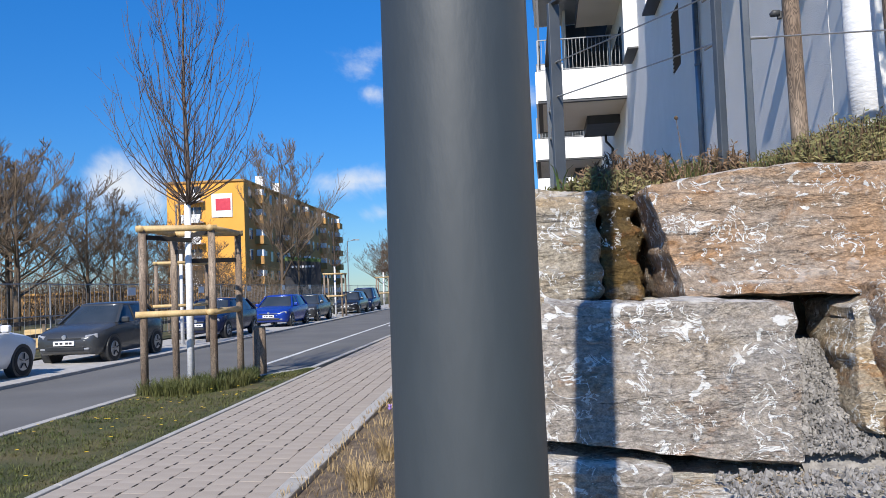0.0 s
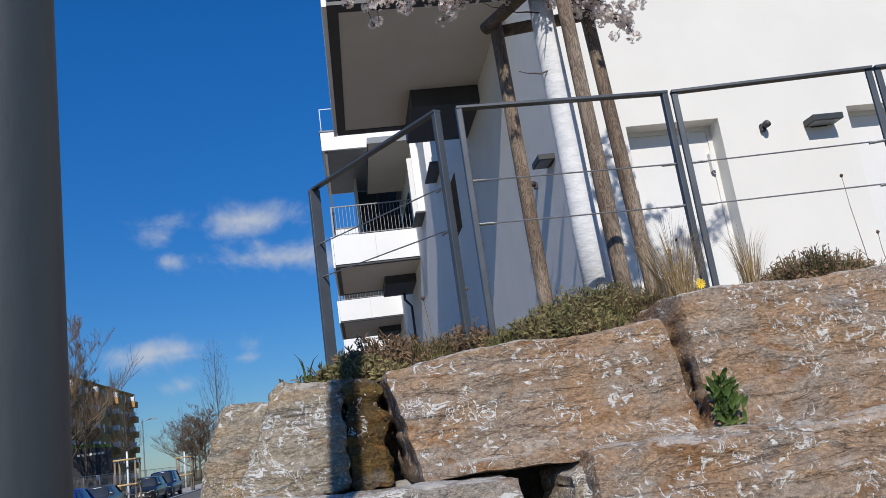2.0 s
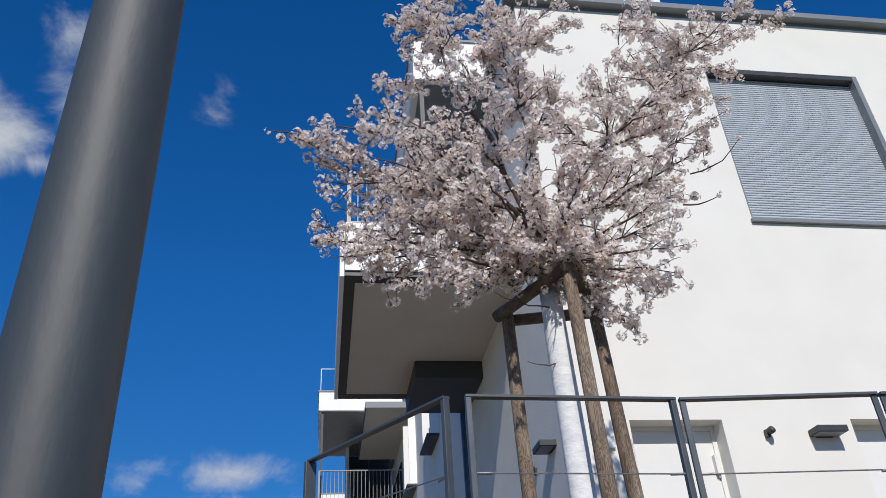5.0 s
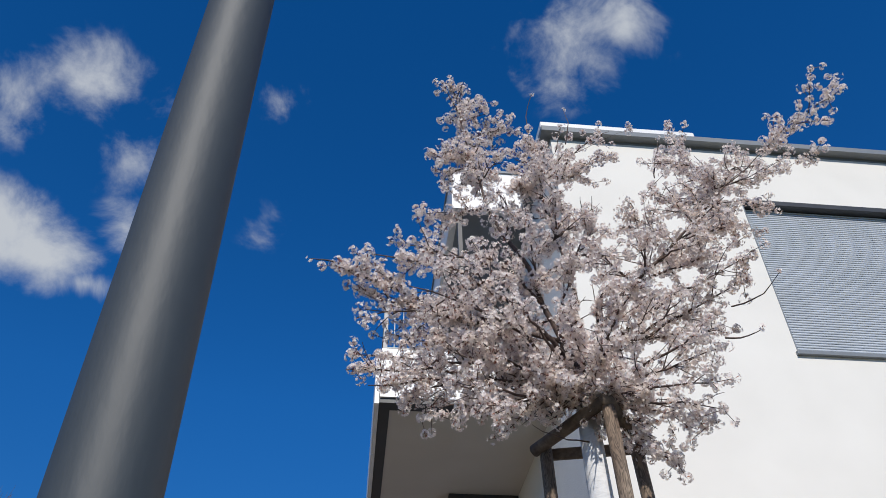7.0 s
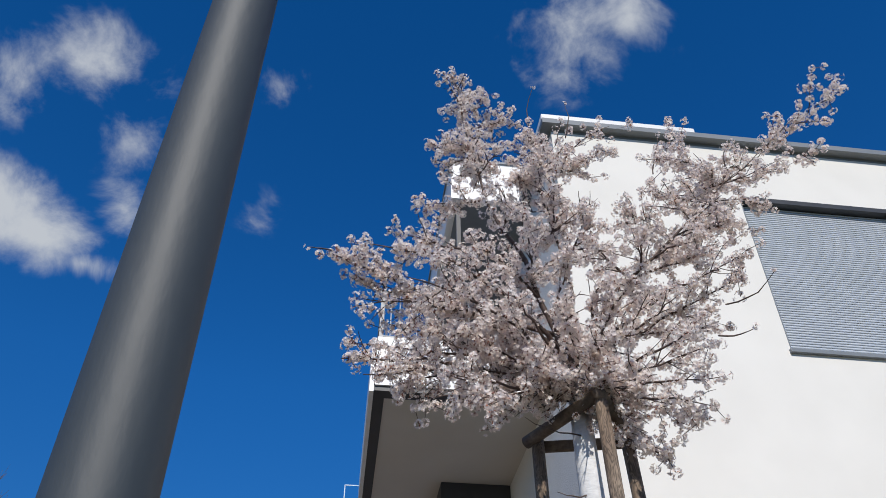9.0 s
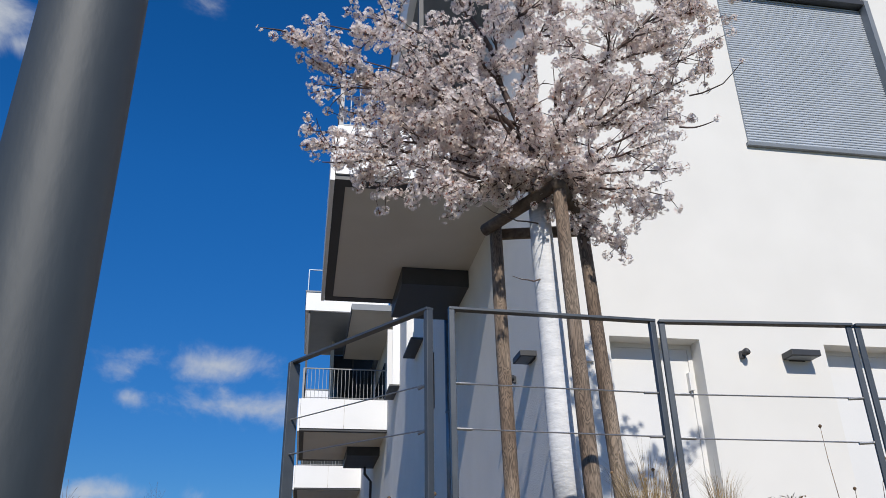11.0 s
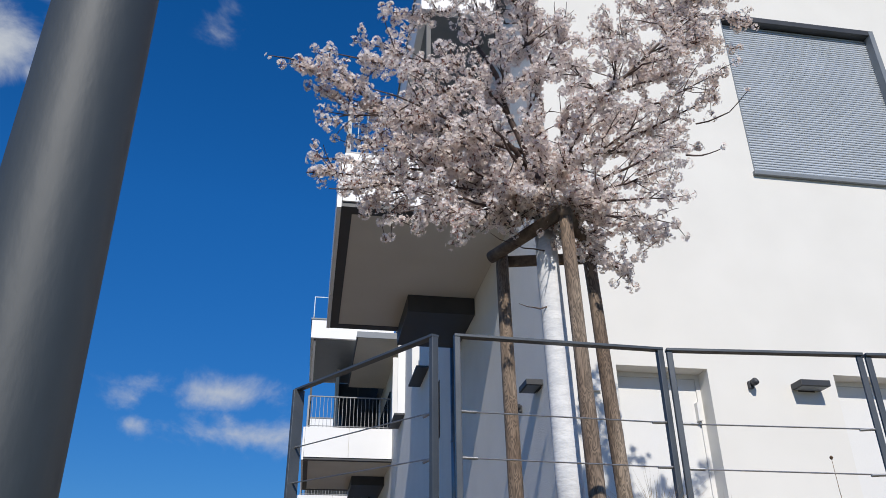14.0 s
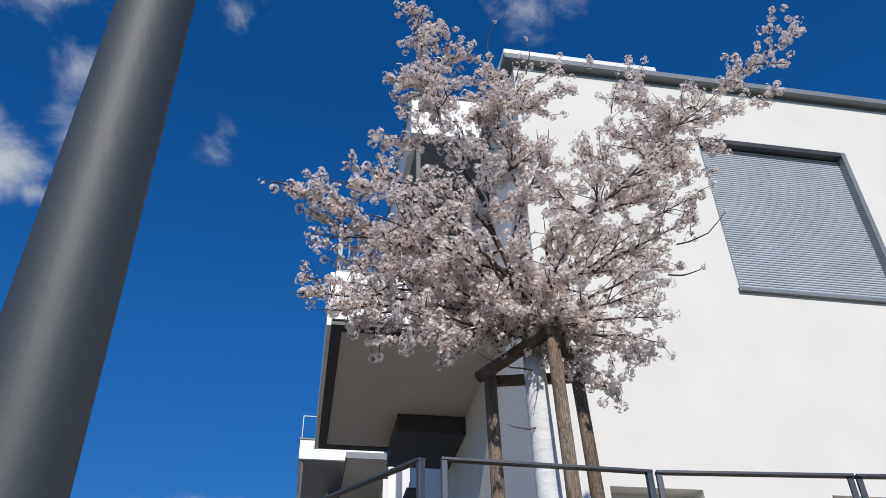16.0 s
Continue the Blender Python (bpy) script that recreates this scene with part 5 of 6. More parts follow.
tz = terrace_z
shrub("heather_cushion", 1.60, 3.42, tz(1.6, 3.4) - 0.02, 0.36, 0.28, 0.27, 1100, M["heath"], M["heath_brown"], "olive green heather cushion in front of the tree", 1)
shrub("heather_cushion", 1.30, 3.10, tz(1.3, 3.1) - 0.03, 0.28, 0.2, 0.19, 700, M["heath"], M["heath_brown"], "low green heather cushion at the wall's edge", 2)
shrub("heather_cushion", 1.95, 3.12, tz(1.95, 3.1) - 0.02, 0.2, 0.2, 0.18, 350, M["heath"], M["heath_brown"], "olive heather cushion beside dry grass", 6)
shrub("heather_cushion", 0.92, 3.30, tz(0.92, 3.3) - 0.03, 0.17, 0.15, 0.22, 300, M["heath_brown"], M["heath_brown"], "brown clipped dead heather cushion", 3)
shrub("heather_cushion", 0.56, 3.25, tz(0.56, 3.2) - 0.02, 0.22, 0.2, 0.20, 380, M["heath_brown"], M["heath_brown"], "brown dry heather cushion by the railing", 4)
shrub("heather_cushion", 0.42, 3.05, tz(0.4, 3.0) - 0.02, 0.2, 0.12, 0.12, 240, M["heath"], M["heath_brown"], "low olive groundcover at the wall's corner", 7)
shrub("heather_cushion", 2.66, 3.25, tz(2.62, 3.2) - 0.02, 0.30, 0.22, 0.28, 1000, M["heath_brown"], M["heath"], "olive and brown heather cushion behind the railing", 5)
shrub("heather_cushion", 3.05, 3.20, tz(3.0, 3.2) - 0.02, 0.16, 0.15, 0.15, 240, M["leaf"], M["heath"], "small fresh green plant beside the heather", 8, 0.05)
tuft("dry_grass", 1.80, 2.95, 1.97, 380, 0.44, 0.06, 0.55, 0.0013, M["straw"], "dense tuft of dry straw coloured grass on the wall", 11)
tuft("dry_grass", 2.20, 3.05, 2.03, 170, 0.34, 0.04, 0.38, 0.0014, M["straw"], "upright tuft of dry straw grass behind the railing", 12)
tuft("dry_grass", 1.80, 3.25, 2.0, 150, 0.26, 0.10, 0.5, 0.0015, M["straw"], "thin tuft of dry grass beside the heather", 13)
tuft("grass_tuft", 0.75, 3.12, 1.92, 90, 0.17, 0.10, 0.6, 0.0022, M["blade"], "fresh green grass tuft at the wall's edge", 14)
tuft("grass_tuft", 1.0, 3.0, 1.90, 80, 0.15, 0.12, 0.6, 0.0022, M["blade"], "fresh green grass tuft by the railing post", 15)
tuft("grass_tuft", 1.45, 3.0, 1.95, 110, 0.15, 0.14, 0.6, 0.0022, M["blade"], "fresh green grass tuft in front of the heather", 16)
tuft("iris_leaves", 0.22, 2.80, 1.92, 4, 0.11, 0.015, 0.7, 0.004, M["leaf"], "few yellow green sword leaves on the corner block", 17)
b = Build()
r = random.Random(5)
for k in range(1500):
    x, y = r.uniform(0.3, 4.0), 2.95 + 3.6 * r.random() ** 1.6
    blades(b, x, y, tz(x, y) - 0.01, 3, r.uniform(0.05, 0.13), 0.04, 0.7, 0.0018, r)
tagged(part("terrace_grass", b, M["heath"]), "short mixed grass and weeds over the terrace", "grass", "", "stuff")
# leafy plant in the joint between two blocks
t = thing("wall_plant", pose(1.545, 2.33, 1.56), "fresh green leafy plant growing out of a joint", "plant")
r = random.Random(9)
for k in range(110):
    a, h = r.uniform(-3.1, 3.1), r.uniform(0.2, 1.6)
    d = Vector((math.sin(a) * 0.8, -abs(math.cos(a)) * 0.6 - 0.1, h)).normalized()
    L = r.uniform(0.03, 0.058)
    s = d.cross(Vector((0, -1, 0.2))).normalized() * L * 0.16
    n = d.cross(s).normalized() * L * 0.05
    p = Vector((max(-0.05, min(0.05, r.gauss(0.0, 0.024))), r.uniform(-0.03, 0.01), r.uniform(0, 0.15)))
    p.x *= 1.2 - p.z * 4
    lf = Build()
    lf.v = [tuple(p), tuple(p + d * L * 0.4 + s), tuple(p + d * L * 0.8 + s * 0.9 - n), tuple(p + d * L - n * 2), tuple(p + d * L * 0.8 - s * 0.9 - n), tuple(p + d * L * 0.4 - s), tuple(p + d * L * 0.5 + n)]
    lf.f = [(0, 1, 6), (1, 2, 6), (2, 3, 6), (3, 4, 6), (4, 5, 6), (5, 0, 6)]
    part("leaf", lf, M["leaf"], t)
# yellow flower
t = thing("yellow_flower", pose(1.70, 2.60, 2.02), "single yellow daisy flower in the grass", "flower")
part("stem", Build().tube([(0, 0, 0), (0, -0.01, 0.055)], 0.002, 5), M["leaf"], t)
for k in range(12):
    a = k * math.pi / 6
    f = Build()
    f.quad((0, -0.012, 0.055), (0.016 * math.cos(a - 0.2), -0.018, 0.055 + 0.016 * math.sin(a - 0.2)), (0.024 * math.cos(a), -0.014, 0.055 + 0.024 * math.sin(a)), (0.016 * math.cos(a + 0.2), -0.018, 0.055 + 0.016 * math.sin(a + 0.2)))
    part("petal", f, M["yellow"], t)
# dry seed stalks
r = random.Random(14)
for x, y, h, bend in ((2.93, 3.2, 0.62, -0.03), (3.22, 3.3, 0.50, 0.10), (0.80, 3.35, 0.34, -0.03), (0.93, 3.38, 0.36, 0.05), (1.88, 3.5, 0.42, 0.02), (2.0, 3.45, 0.38, 0.05), (2.1, 3.4, 0.42, -0.03), (3.12, 3.3, 0.34, -0.02)):
    t = thing("seed_stalk", pose(x, y, tz(x, y)), "thin dry brown seed stalk", "plant", "dry seed stalks")
    pts = [(0, 0, 0), (bend * 0.3, 0, h * 0.4), (bend * 0.6, 0.01, h * 0.75), (bend, 0.0, h)]
    part("stalk", Build().tube(pts, [0.0026, 0.002, 0.0016, 0.0012], 5), M["heath_brown"], t)
    part("seed_head", Build().tube([(bend, 0, h - 0.006), (bend, 0, h + 0.004), (bend, 0, h + 0.012)], [0.004, 0.010, 0.004], 6), M["heath_brown"], t)
    for j in range(4 if bend > 0.06 else 1):
        f = 0.35 + 0.15 * j
        part("side_shoot", Build().tube([(bend * f, 0, h * f), (bend * f + r.choice((-1, 1)) * 0.05, 0, h * f + 0.05)], [0.0016, 0.001], 4), M["heath_brown"], t)
# bed below the wall: dry grass and small violet flowers
for k, (x, y) in enumerate(((-1.25, 6.6), (-1.15, 7.2), (-0.95, 6.0), (-1.2, 8.4), (-1.0, 9.2), (-0.9, 7.9), (-0.8, 5.2), (-1.3, 5.6))):
    tuft("dry_grass", x + 0.25, y, ground_z(y) + 0.03, 170, 0.22, 0.11, 0.9, 0.0025, M["straw"], "rounded tuft of dry straw grass in the bed", 40 + k)
for k, (x, y) in enumerate(((-1.0, 8.8), (-0.85, 7.4), (-1.1, 9.9))):
    t = thing("crocus_clump", pose(x, y, ground_z(y) + 0.03), "clump of small violet crocus flowers in the bed", "flower", "crocus clumps")
    r = random.Random(60 + k)
    lf, pt = Build(), Build()
    for j in range(26):
        px, py = r.gauss(0, 0.11), r.gauss(0, 0.11)
        blades(lf, px, py, 0, 3, 0.09, 0.01, 0.5, 0.002, r)
        for i in range(5):
            a = i * 1.256
            pt.quad((px, py, 0.08), (px + 0.02 * math.cos(a), py + 0.02 * math.sin(a), 0.10), (px + 0.022 * math.cos(a + 0.4), py + 0.022 * math.sin(a + 0.4), 0.125), (px + 0.018 * math.cos(a + 0.8), py + 0.018 * math.sin(a + 0.8), 0.10))
    part("leaves", lf, M["blade"], t, kind="stuff")
    part("flowers", pt, M["violet"], t, kind="stuff")
b = Build()
r = random.Random(71)
for k in range(1500):
    x, y = r.uniform(PAVE_R + 0.12, -0.35), r.uniform(4.0, 14.0)
    blades(b, x, y, ground_z(y) + 0.02, 4, r.uniform(0.03, 0.10), 0.05, 1.2, 0.0028, r)
tagged(part("bed_litter", b, M["straw"]), "dry leaves and short dead grass scattered over the bed", "grass", "", "stuff")


# ---- young street trees in timber guards ----
def bare_tree(height, fork, spread, seed, count, upright=0.75, depth=3, r0=0.05, lean=0.0, thin=0.0):
    """Trunk and forked limbs as one Build, the fine twigs as another."""
    r = random.Random(seed)
    wood, fine = Build(), Build()
    pts = [Vector((0.02 * math.sin(i) + lean * i / 6, 0.02 * math.cos(i * 1.7), height * 0.97 * i / 6)) for i in range(7)]
    wood.tube(pts, [r0 * (1 - 0.88 * i / 6) for i in range(7)], 8)

    def grow(p, d, ln, rad, level):
        q = [p]
        for i in range(4):
            d = (d + Vector((r.gauss(0, 0.10), r.gauss(0, 0.10), upright * 0.16))).normalized()
            q.append(q[-1] + d * ln / 4)
        (wood if level < 1 else fine).tube(q, [max(thin, rad * (1 - 0.75 * i / 4)) for i in range(5)], 5 if level < 1 else 3, caps=False)
        if level < depth - 1:
            for c in range(6 if level == 0 else 5):
                f = r.uniform(0.2, 0.95)
                i = min(3, int(f * 4))
                o = q[i].lerp(q[i + 1], f * 4 - i)
                nd = (d * 0.7 + Vector((r.gauss(0, 0.65), r.gauss(0, 0.65), upright * 0.4))).normalized()
                grow(o, nd, ln * r.uniform(0.35, 0.62), rad * 0.55, level + 1)

    for k in range(count):
        f = fork + (0.93 - fork) * (k + r.random()) / count
        a = k * 2.4 + r.uniform(-0.4, 0.4)
        p = pts[0].lerp(pts[-1], f)
        p = Vector((lean * f, 0, height * 0.97 * f))
        d = Vector((math.cos(a), math.sin(a), upright * r.uniform(0.8, 1.3))).normalized()
        grow(p, d, spread * (1.15 - 0.85 * (f - fork) / (1 - fork)) * r.uniform(0.8, 1.15), r0 * 0.42 * (1.1 - f), 0)
    return wood, fine


def oval_tree(height, fork, middle, half, radius, seed, count, r0):
    """A young tree: straight leader, limbs that bend upward, tips on an egg-shaped outline."""
    r = random.Random(seed)
    wood, fine = Build(), Build()
    lead = [Vector((0.03 * math.sin(i * 1.3), 0.02 * math.cos(i * 1.7), fork - 0.1 + (height - fork + 0.1) * i / 7)) for i in range(8)]
    wood.tube(lead, [r0 * (1 - 0.9 * i / 7) for i in range(8)], 7)

    def bend(p, q, a, rad, n, build, sides):
        c = p + Vector(((q.x - p.x) * a, (q.y - p.y) * a, (q.z - p.z) * 0.33))
        pts = []
        for i in range(n + 1):
            f = i / n
            w = p * (1 - f) ** 2 + c * 2 * f * (1 - f) + q * f * f
            if 0 < i < n:
                w += Vector((r.gauss(0, 1), r.gauss(0, 1), r.gauss(0, 1))) * 0.007 * (q - p).length
            pts.append(w)
        build.tube(pts, [rad * (1 - 0.75 * i / n) for i in range(n + 1)], sides, caps=False)
        return pts

    for k in range(count):
        f = (k + r.random()) / count
        zt = middle - half * 0.55 + (half * 1.5) * f
        R = radius * math.sqrt(max(0.02, 1 - ((zt - middle) / half) ** 2)) * r.uniform(0.72, 1.08) * (1 - 0.35 * max(0.0, (zt - middle) / half))
        a = k * 2.4 + r.uniform(-0.5, 0.5)
        z0 = max(fork, zt - 0.75 * half - 0.55 * R)
        p = Vector((0, 0, z0 + 0.15 * r.random()))
        q = Vector((R * math.cos(a), R * math.sin(a), zt))
        pts = bend(p, q, 0.78, r0 * 0.30 * (1.15 - 0.6 * f), 6, wood, 4)
        for c in range(6):
            g = r.uniform(0.18, 0.95)
            i = min(5, int(g * 6))
            o = pts[i].lerp(pts[i + 1], g * 6 - i)
            d = Vector((r.gauss(0, 0.5) + math.cos(a) * 0.35, r.gauss(0, 0.5) + math.sin(a) * 0.35, r.uniform(1.0, 2.0))).normalized()
            ln = r.uniform(0.16, 0.40) * half * 0.62
            tw = bend(o, o + d * ln, 0.75, r0 * 0.11, 4, fine, 3)
            for e in range(2):
                h = tw[r.randint(1, 3)]
                d2 = (d + Vector((r.gauss(0, 0.45), r.gauss(0, 0.45), 0.3))).normalized()
                fine.tube([h, h + d2 * ln * r.uniform(0.3, 0.6)], [r0 * 0.075, r0 * 0.045], 3, caps=False)
    return wood, fine


def street_tree(x, y, height, seed, label, count=66, slim=1.0):
    z = ground_z(y) - 0.02
    t = thing("street_tree", pose(x, y, z), label, "tree", "young street trees")
    part("trunk_paint", Build().tube([(0, 0, -0.05), (0, 0, 1.6), (0, 0, 3.02)], [0.062, 0.056, 0.052], 14, wobble=0.05), M["limewash"], t, "white painted trunk", smooth=True)
    k = height / 7.4
    w, f = oval_tree(height, 2.95, 5.1 * k, 2.3 * k, 1.3 * k * slim, seed, count, 0.044)
    part("crown", w, M["bark_red"], t, "bare brown branches", smooth=True)
    part("fine_branching", f, M["bark_red"], t, "fine bare twigs", kind="stuff")
    return t


def tree_guard(m, label, w=0.98, d=1.5, top=2.53, mid=1.21, fine=True):
    t = thing("tree_guard", m, label, "tree guard", "timber tree guards")
    c = [(-w / 2, -d / 2), (w / 2, -d / 2 + 0.35), (-w / 2 - 0.05, d / 2 - 0.2), (w / 2 - 0.05, d / 2 + 0.25)]
    for x, y in c:
        part("stake", Build().tube([(x, y, -0.3), (x, y, top * 0.5), (x, y, top)], [0.062, 0.058, 0.056], 12, wobble=0.06), M["wood_old"], t, smooth=True)
    for z in (top + 0.02, mid):
        for i, j in ((0, 1), (1, 3), (3, 2), (2, 0)):
            if z == mid and (i, j) in ((3, 2), (2, 0)):
                continue
            a, b2 = Vector((*c[i], z)), Vector((*c[j], z))
            e = (b2 - a).normalized() * 0.09
            off = Vector((0, -0.06, 0)) if z == mid else Vector((0, 0, 0.0))
            part("rail", Build().tube([a - e + off, b2 + e + off], 0.05, 12), M["wood_new"], t, "pale yellow timber rail", smooth=True)
    if fine:
        for (x, y), z in zip(c, (2.42, 2.5, 2.24, 2.08)):
            part("strap", Build().beam((x, y, z), (0, 0, z - 0.03), 0.012, 0.075), M["strap"], t, "black tie strap")
    return t


tree_guard(pose(-5.08, 12.55, ground_z(12.5)), "four post timber guard with pale rails round a street tree")
street_tree(-5.14, 12.56, 7.45, 3, "young bare street tree with white painted trunk")
for x, y, h, s in ((-10.2, 24.3, 6.5, 4), (-10.1, 47.0, 6.5, 5), (-10.0, 66.0, 6.5, 6), (-5.85, 54.0, 10.2, 8)):
    tree_guard(pose(x, y, ground_z(y)), "four post timber guard beside the parking lane", fine=False)
    street_tree(x, y, h, s, "young bare street tree in a timber guard", 34, 0.72 if h > 9 else 1.0)
t = thing("wooden_bollard", pose(-4.52, 14.25, ground_z(14.2)), "thick brown wooden bollard at the tip of the grass", "bollard")
part("post", Build().tube([(0, 0, -0.2), (0, 0, 0.4), (0, 0, 0.84), (0, 0, 0.87)], [0.125, 0.122, 0.12, 0.10], 18, wobble=0.05), M["wood_old"], t, smooth=True)


# ---- parked cars ----
def parked_car(x, y, turn, paint, label, L=4.0, W=1.70, H=1.46, estate=False):
    z = ground_z(y) - 0.05
    t = thing("car", pose(x, y, z, 0, 0, turn), label, "car", "cars parked along the street")
    # stations from the nose (negative y) to the tail: y, top of the lower body, half width, underside
    st = [(-L / 2, 0.60, 0.50, 0.40), (-L / 2 + 0.03, 0.66, 0.62, 0.30), (-L / 2 + 0.10, 0.72, 0.72, 0.25), (-L / 2 + 0.24, 0.78, 0.79, 0.22), (-L / 2 + 0.50, 0.845, 0.83, 0.21), (-L / 2 + 0.80, 0.90, 0.845, 0.20), (-L / 2 + 1.10, 0.945, 0.85, 0.20),
          (-0.2, 0.965, 0.852, 0.20), (L / 2 - 1.0, 0.99, 0.85, 0.20), (L / 2 - 0.5, 1.0, 0.835, 0.22), (L / 2 - 0.18, 0.99, 0.79, 0.26), (L / 2 - 0.05, 0.93, 0.72, 0.32), (L / 2, 0.72, 0.62, 0.42)]
    k = W / 1.70
    b = Build()
    section = ((0.86, 0.0), (0.96, 0.16), (0.995, 0.40), (1.0, 0.62), (0.985, 0.80), (0.945, 0.93), (0.86, 0.99), (0.60, 1.02), (0.30, 1.035))
    for yy, top, hw, low in st:
        hw *= k
        half = [(cx_ * hw, low + (top - low) * cz) for cx_, cz in section]
        b.v += [(-px, yy, pz) for px, pz in half] + [(0, yy, low + (top - low) * 1.04)] + [(px, yy, pz) for px, pz in reversed(half)]
    n = 2 * len(section) + 1
    for i in range(len(st) - 1):
        for j in range(n):
            a, c = i * n + j, i * n + (j + 1) % n
            b.f.append((a, a + n, c + n, c))
    b.f.append(tuple(range(n)))
    b.f.append(tuple(reversed(range((len(st) - 1) * n, len(st) * n))))
    body = part("body", b, paint, t, smooth=True)
    body.data.set_sharp_from_angle(angle=radians(35))
    # glazed cabin with rounded corners, and the roof over it
    rear = L / 2 - (0.12 if estate else 0.25)
    base = [(-L / 2 + 0.98, 0.94), (rear, 0.985)]
    roof_f, roof_r = -L / 2 + 1.70, L / 2 - (0.45 if estate else 0.80)
    hb, hr = 0.79 * k, 0.60 * k

    def cabin_ring(f, z):
        bow = f + 0.22 * f * (1 - f)
        y0, y1 = base[0][0] + (roof_f - base[0][0]) * (f * 0.85 + 0.15 * f * f), base[1][0] + (roof_r - base[1][0]) * f ** 1.6
        hw, ym, hl = hb + (hr - hb) * (1.35 * f - 0.35 * bow), (y0 + y1) / 2, (y1 - y0) / 2
        ring = []
        for q in range(28):
            ang = 2 * math.pi * q / 28
            ca, sa = math.cos(ang), math.sin(ang)
            ring.append((hw * math.copysign(abs(ca) ** 0.34, ca), ym + hl * math.copysign(abs(sa) ** 0.34, sa), z))
        return ring

    def skin(rings, closed):
        g = Build()
        for rg in rings:
            g.v += rg
        for i in range(len(rings) - 1):
            for q in range(28):
                g.f.append((i * 28 + q, i * 28 + (q + 1) % 28, (i + 1) * 28 + (q + 1) % 28, (i + 1) * 28 + q))
        if closed:
            g.f.append(tuple((len(rings) - 1) * 28 + q for q in range(28)))
        return g

    zb, zt = 0.93, H - 0.07
    part("glazing", skin([cabin_ring(f, zb + (zt - zb) * f) for f in (0, 0.25, 0.5, 0.75, 0.97)], False), M["glass"], t, "dark car windows", smooth=True)
    rings = []
    for grow, z in ((1.012, zt - 0.035), (1.012, zt - 0.005), (0.97, zt + 0.025), (0.84, zt + 0.048), (0.55, zt + 0.064), (0.2, zt + 0.07)):
        rg = cabin_ring(0.97, z)
        my = (roof_f + roof_r) / 2
        rings.append([(px * grow, my + (py - my) * grow, z) for px, py, _ in rg])
    part("roof", skin(rings, True), paint, t, smooth=True)
    for s in (-1, 1):
        for (ya, za, xa), (yb, zb, xb) in (((base[0][0] + 0.10, 0.93, hb * 0.97), (roof_f + 0.02, H - 0.09, hr * 0.97)), ((rear - 0.10, 0.95, hb * 0.97), (roof_r - 0.02, H - 0.09, hr * 0.97)), ((0.1, 0.96, hb * 1.0), (0.12, H - 0.09, hr * 1.0))):
            part("pillar", Build().beam((s * xa, ya, za), (s * xb, yb, zb), 0.07, 0.05), paint, t)
        part("mirror", Build().box(s * (W / 2 + 0.02) - 0.09, s * (W / 2 + 0.02) + 0.09, -L / 2 + 1.28, -L / 2 + 1.40, 0.94, 1.08), paint, t, bevel=0.03)
        part("headlight", Build().beam((s * 0.50 * k, -L / 2 + 0.045, 0.635), (s * 0.745 * k, -L / 2 + 0.20, 0.675), 0.09, 0.115), M["lamp_lens"], t, bevel=0.03)
        part("fog_lamp", Build().box(s * 0.54 * k - 0.07, s * 0.54 * k + 0.07, -L / 2 + 0.005, -L / 2 + 0.1, 0.35, 0.40), M["lamp_lens"], t, bevel=0.02)
        for yy in (-L / 2 + 0.78, L / 2 - 0.72):
            arch = Build().tube([(s * (W / 2 - 0.20), yy, 0.31), (s * (W / 2 + 0.004), yy, 0.31)], 0.355, 24)
            part("wheel_arch", arch, M["dark"], t)
            tyre = Build().tube([(s * (W / 2 - 0.17), yy, 0.31), (s * (W / 2 - 0.02), yy, 0.31), (s * (W / 2 + 0.012), yy, 0.31)], [0.31, 0.31, 0.285], 24)
            wh = part("wheel", tyre, M["tyre"], t, smooth=False)
            rim = Build().tube([(s * (W / 2 + 0.005), yy, 0.31), (s * (W / 2 + 0.018), yy, 0.31)], [0.20, 0.19], 24)
            part("rim", rim, M["alloy"], wh)
            sp = Build()
            for q in range(5):
                a = q * 1.2566 + 0.4
                sp.beam((s * (W / 2 + 0.020), yy + 0.05 * math.cos(a), 0.31 + 0.05 * math.sin(a)), (s * (W / 2 + 0.020), yy + 0.17 * math.cos(a), 0.31 + 0.17 * math.sin(a)), 0.006, 0.05, (math.cos(a + 1.57) * 0 + 1, 0, 0))
            part("spoke_gap", sp, M["dark"], wh)
    part("grille", Build().box(-0.42 * k, 0.42 * k, -L / 2 - 0.005, -L / 2 + 0.1, 0.595, 0.645), M["dark"], t, "black grille", bevel=0.01)
    part("lower_intake", Build().box(-0.48 * k, 0.48 * k, -L / 2 - 0.012, -L / 2 + 0.1, 0.34, 0.43), M["dark"], t, bevel=0.01)
    part("badge", Build().tube([(0, -L / 2 - 0.02, 0.66), (0, -L / 2 + 0.02, 0.66)], 0.055, 14), M["alloy"], t)
    pl = part("number_plate", Build().box(-0.26, 0.26, -L / 2 - 0.03, -L / 2 + 0.02, 0.46, 0.57), M["plate"], t, "white number plate")
    for q in (-0.17, -0.06, 0.08, 0.17):
        part("plate_bar", Build().box(q - 0.035, q + 0.035, -L / 2 - 0.034, -L / 2 - 0.03, 0.49, 0.54), M["ink"], pl)
    return t


